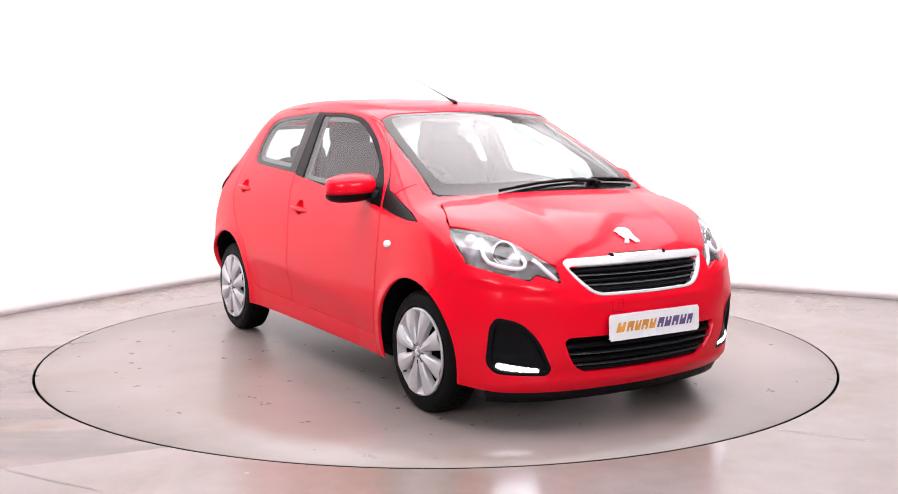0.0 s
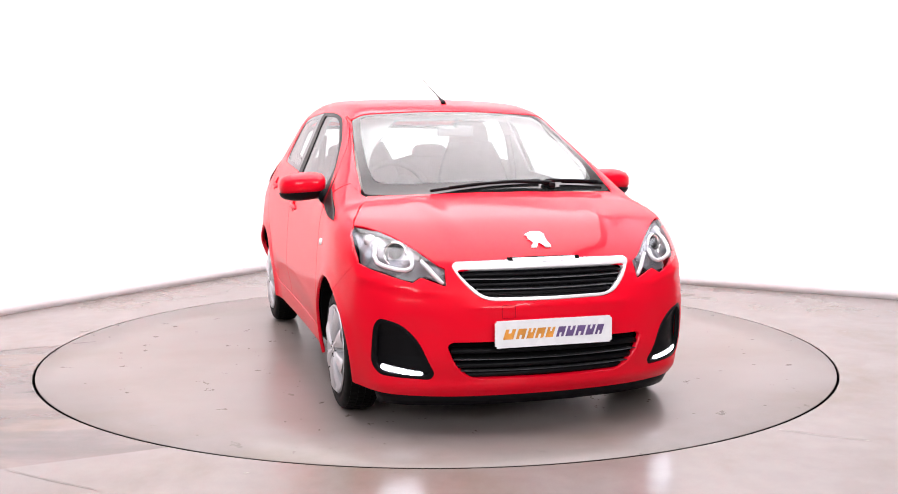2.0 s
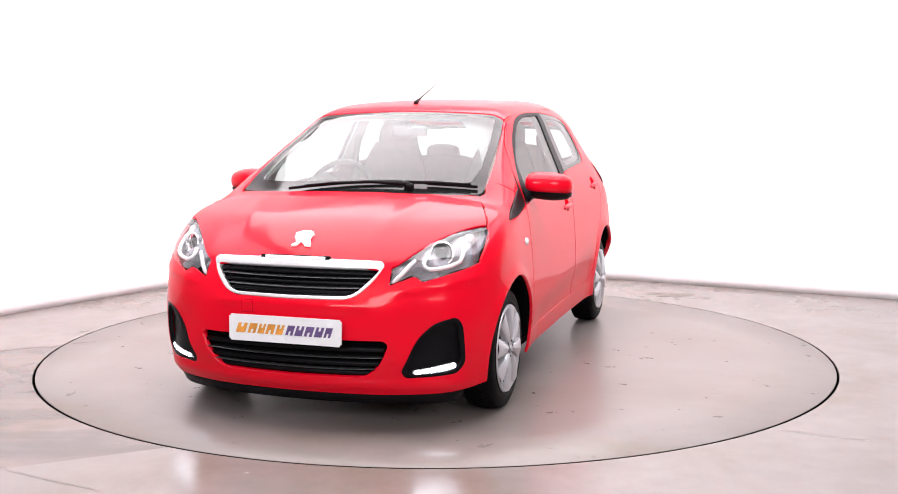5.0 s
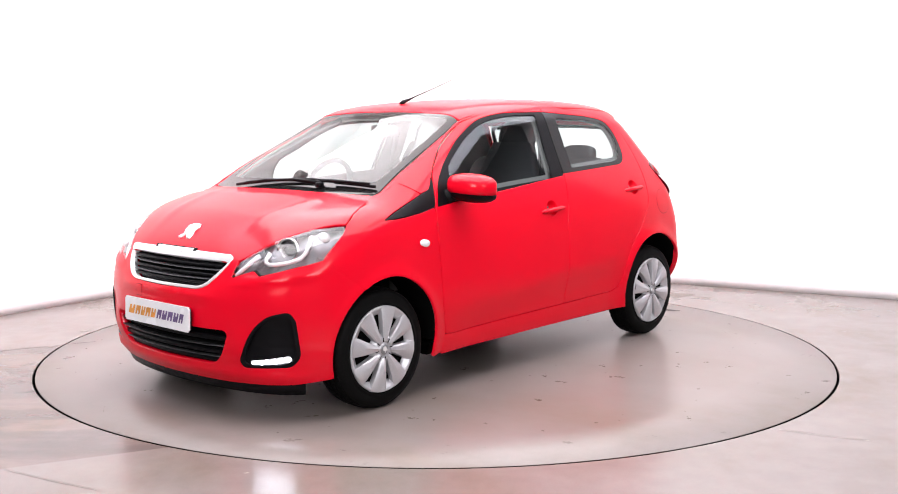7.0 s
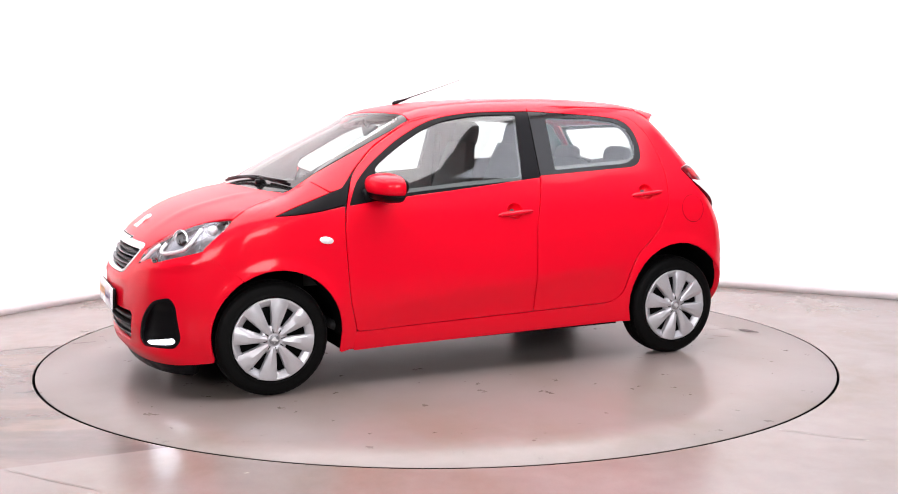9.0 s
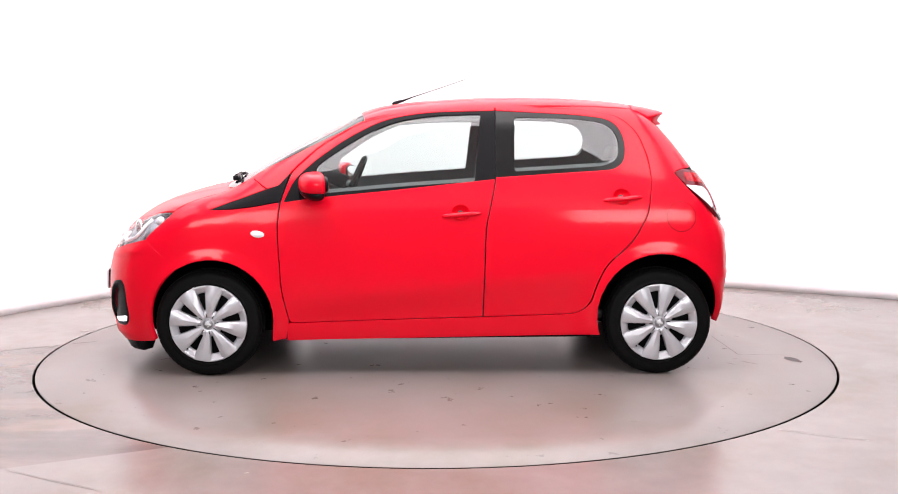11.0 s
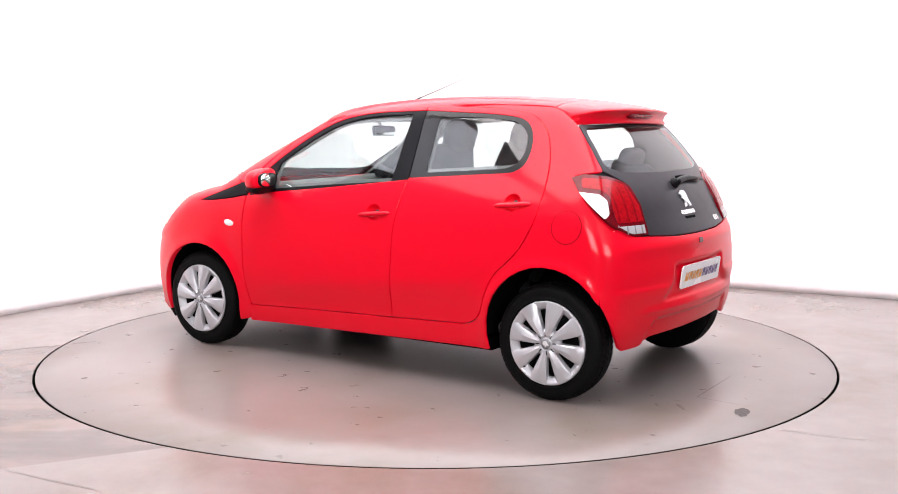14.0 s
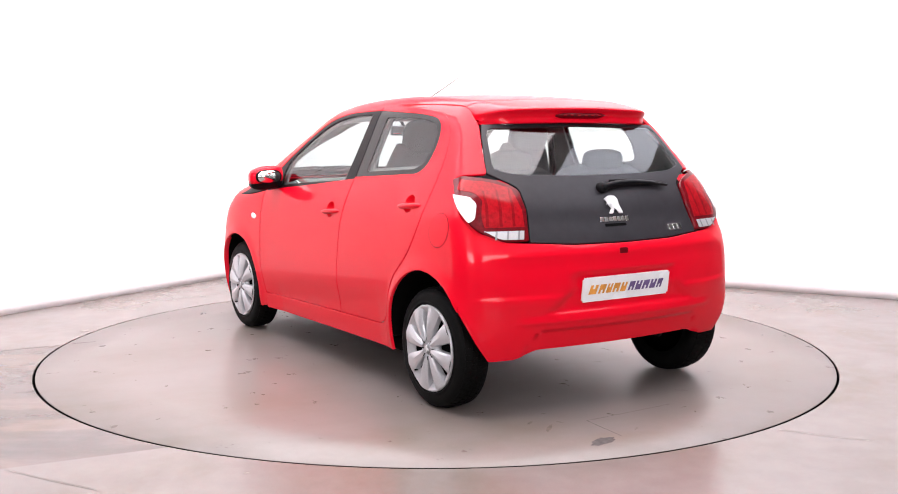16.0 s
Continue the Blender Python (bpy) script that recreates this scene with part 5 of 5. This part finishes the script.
slab("bulkhead", pose(1.0, 0, 0.60), (0.06, 1.3, 0.5), DARK, car, "dark bulkhead", 0.02)

# dashboard as a long moulded roll
rings = []
for y in np.linspace(-0.62, 0.62, 21):
    hump = 0.030 * math.exp(-((y + 0.34) / 0.17) ** 2) + 0.012 * math.exp(-(y / 0.14) ** 2)
    e = 0.05 * max(0, abs(y) - 0.5) / 0.12
    prof = [(1.03 - 0.15 * y * y, 0.945), (0.90, 0.965 + 0.3 * hump), (0.76, 0.960 + hump), (0.68, 0.930 + hump), (0.64, 0.86), (0.66, 0.76), (0.72, 0.64), (0.80, 0.55), (0.98, 0.55)]
    rings.append([(x, y, z - e) for x, z in prof])
dash = loft("dashboard", rings, TRIM, car, "dark grey moulded dashboard")
slab("centre_console", pose(0.66, 0, 0.72, 0, 12, 0), (0.10, 0.24, 0.36), SILVER_DARK, dash, "grey centre console", 0.03)
slab("screen", pose(0.628, 0, 0.84, 0, 12, 0), (0.02, 0.18, 0.11), GLOSS, dash, "dark dashboard screen", 0.006)
# steering wheel on the right-hand side
M = pose(0.50, -0.345, 0.93, 0, -24, 0)
rim = [M @ Vector((0, 0.185 * math.cos(a), 0.185 * math.sin(a))) for a in np.linspace(0, 2 * math.pi, 41)]
steer = tube("steering_wheel", rim, 0.0165, BLACK, car, "black three-spoke steering wheel", 10)
for y, z in ((0.17, 0.02), (-0.17, 0.02), (0, -0.17)):
    tube("spoke", [M @ Vector((0.02, y * 0.2, z * 0.2)), M @ Vector((0.0, y, z))], [0.026, 0.014], SILVER_DARK, steer, "grey spoke", 8)
slab("airbag_cover", M @ pose(0.01, 0, 0), (0.05, 0.15, 0.13), BLACK, steer, "", 0.03)
tube("column", [M @ Vector((0.03, 0, 0)), M @ Vector((0.22, 0, -0.01))], 0.045, BLACK, steer, "", 12)


def blob(name, m, size, mat, parent, label="", p=0.55, n=20):
    """A soft cushion: a rounded block of that size."""
    verts, faces = [], []
    f = lambda w: math.copysign(abs(w) ** p, w)
    for i in range(n + 1):
        b = math.pi * (i / n - 0.5)
        for j in range(2 * n):
            a = math.pi * j / n
            verts.append(m @ Vector((size[0] / 2 * f(math.cos(b)) * f(math.cos(a)), size[1] / 2 * f(math.cos(b)) * f(math.sin(a)), size[2] / 2 * f(math.sin(b)))))
    k = 2 * n
    faces = [(i * k + j, i * k + (j + 1) % k, (i + 1) * k + (j + 1) % k, (i + 1) * k + j) for i in range(n) for j in range(k)]
    return link(name, verts, faces, mat, parent, label)


def seat(y):
    s = blob("front_seat", pose(0.05, y, 0.50, 0, -6, 0), (0.52, 0.50, 0.20), CLOTH, car, "dark grey cloth front seat")
    rings = []
    for k in np.linspace(0, 1, 12):
        z = 0.50 + 0.70 * k
        x = -0.15 - 0.22 * k - 0.02 * math.sin(math.pi * k)
        w = 0.245 - 0.055 * k ** 2 - 0.12 * max(0, k - 0.72) ** 1.2 * 2
        d = 0.075 - 0.03 * k
        rings.append([(x + d * math.copysign(abs(math.cos(a)) ** 0.7, math.cos(a)) + 0.03 * abs(math.sin(a)) ** 3, y + w * math.copysign(abs(math.sin(a)) ** 0.6, math.sin(a)), z) for a in np.linspace(0, 2 * math.pi, 24, endpoint=False)])
    loft("backrest", rings, CLOTH, s, "tall cloth backrest with a built-in head part")
    blob("headrest", pose(-0.385, y, 1.235, 0, -14, 0), (0.10, 0.25, 0.19), CLOTH, s, "dark headrest", 0.65, 14)
    return s


seat(0.345)
seat(-0.345)
bench = blob("rear_seat", pose(-0.72, 0, 0.53, 0, -6, 0), (0.48, 1.18, 0.20), CLOTH, car, "dark grey cloth rear bench")
for y in (0.29, -0.29):
    blob("backrest", pose(-1.00, y, 0.80, 0, -20, 0), (0.16, 0.60, 0.62), CLOTH, bench, "", 0.45)
    blob("headrest", pose(-1.095, y, 1.115, 0, -14, 0), (0.085, 0.24, 0.12), CLOTH, bench, "dark headrest", 0.6, 14)
slab("parcel_shelf", pose(-1.22, 0, 0.985), (0.30, 1.05, 0.02), TRIM, car, "dark parcel shelf", 0.006)
rv = slab("rear_view_mirror", pose(0.385, 0.02, 1.268, 0, 10, 0), (0.030, 0.205, 0.062), SILVER_DARK, car, "grey rear-view mirror", 0.014)
slab("glass", pose(0.369, 0.02, 1.268, 0, 10, 0), (0.002, 0.190, 0.050), MIRROR, rv, "mirror glass", 0.0008)
tube("stem", [(0.40, 0.02, 1.29), (0.43, 0.02, 1.33)], 0.010, BLACK, rv, "", 8)
for s in (1, -1):
    tube("seat_belt", [(-0.30, s * 0.575, 1.24), (-0.29, s * 0.60, 1.05), (-0.26, s * 0.64, 0.60)], [0.018, 0.022, 0.022], BLACK, car, "dark seat belt", 6)

# ---- marks on the turntable and floor ----
def marks():
    blot("oil_stain", -1.976, 0.424, 0.085, 0.032, 1.9, SCUFF, turntable, "dark dry stain")
    for x, y, a, b, w in ((-1.709, 0.494, 0.055, 0.010, 2.3), (-1.60, 0.515, 0.030, 0.008, 2.2), (-1.66, 0.40, 0.020, 0.008, 0.4), (0.895, -0.998, 0.030, 0.014, 0.3), (1.123, 0.878, 0.012, 0.008, 1.0)):
        blot("faint_stain", x, y, a, b, w, TAN, turntable, "small faint brown stain")
    floor_mark("scratch", [(-1.702, -0.224), (-1.709, 0.285)], 0.0030, 0.0014, SCUFF, turntable, "thin scored line")
    floor_mark("scratch", [(-1.709, 0.285), (-1.97, 0.311)], 0.0030, 0.0014, SCUFF, turntable, "thin scored line")
    joints = tagged(new("floor_joints"), "thin slab joints and repairs in the concrete floor", "floor joint", kind="structure")
    floor_mark("joint", [(-3.0, -0.365), (-2.07, 0.13)], 0.007, 0.0012, JOINT, joints, "")
    floor_mark("joint", [(-1.61, -2.24), (-1.40, -2.36), (-1.22, -2.45)], 0.004, 0.0012, TAN, joints, "fine hairline crack")
    floor_mark("joint", [(1.46, -1.745), (1.62, -1.84), (1.78, -1.91)], 0.004, 0.0012, TAN, joints, "fine hairline crack")
    for x, y, a, b, w in ((1.845, 1.838, 0.16, 0.08, 0.3), (1.70, 1.93, 0.07, 0.04, 0.5), (2.05, 1.72, 0.06, 0.03, 0.1), (-0.715, -2.278, 0.012, 0.006, 0.2), (-2.245, 0.47, 0.03, 0.02, 0.8)):
        blot("dirt_smudge", x, y, a, b, w, TAN, joints, "faint dark smudge on the concrete")


marks()
TURN = spline([0, 0.5, 1, 1.5, 2, 2.5, 3, 3.5, 16], [-58.3, -59.85, -63.1, -67.95, -73.8, -79.62, -85.55, -91.44, -238.25])


def motions():
    rows = [(float(t), pose(0, 0, 0, 0, 0, float(TURN(t)))) for t in np.arange(0, 16.01, 0.5)]
    walk(turntable, rows)
    walk(car, [(t, m @ pose(0.021, -0.038, 0)) for t, m in rows])


motions()
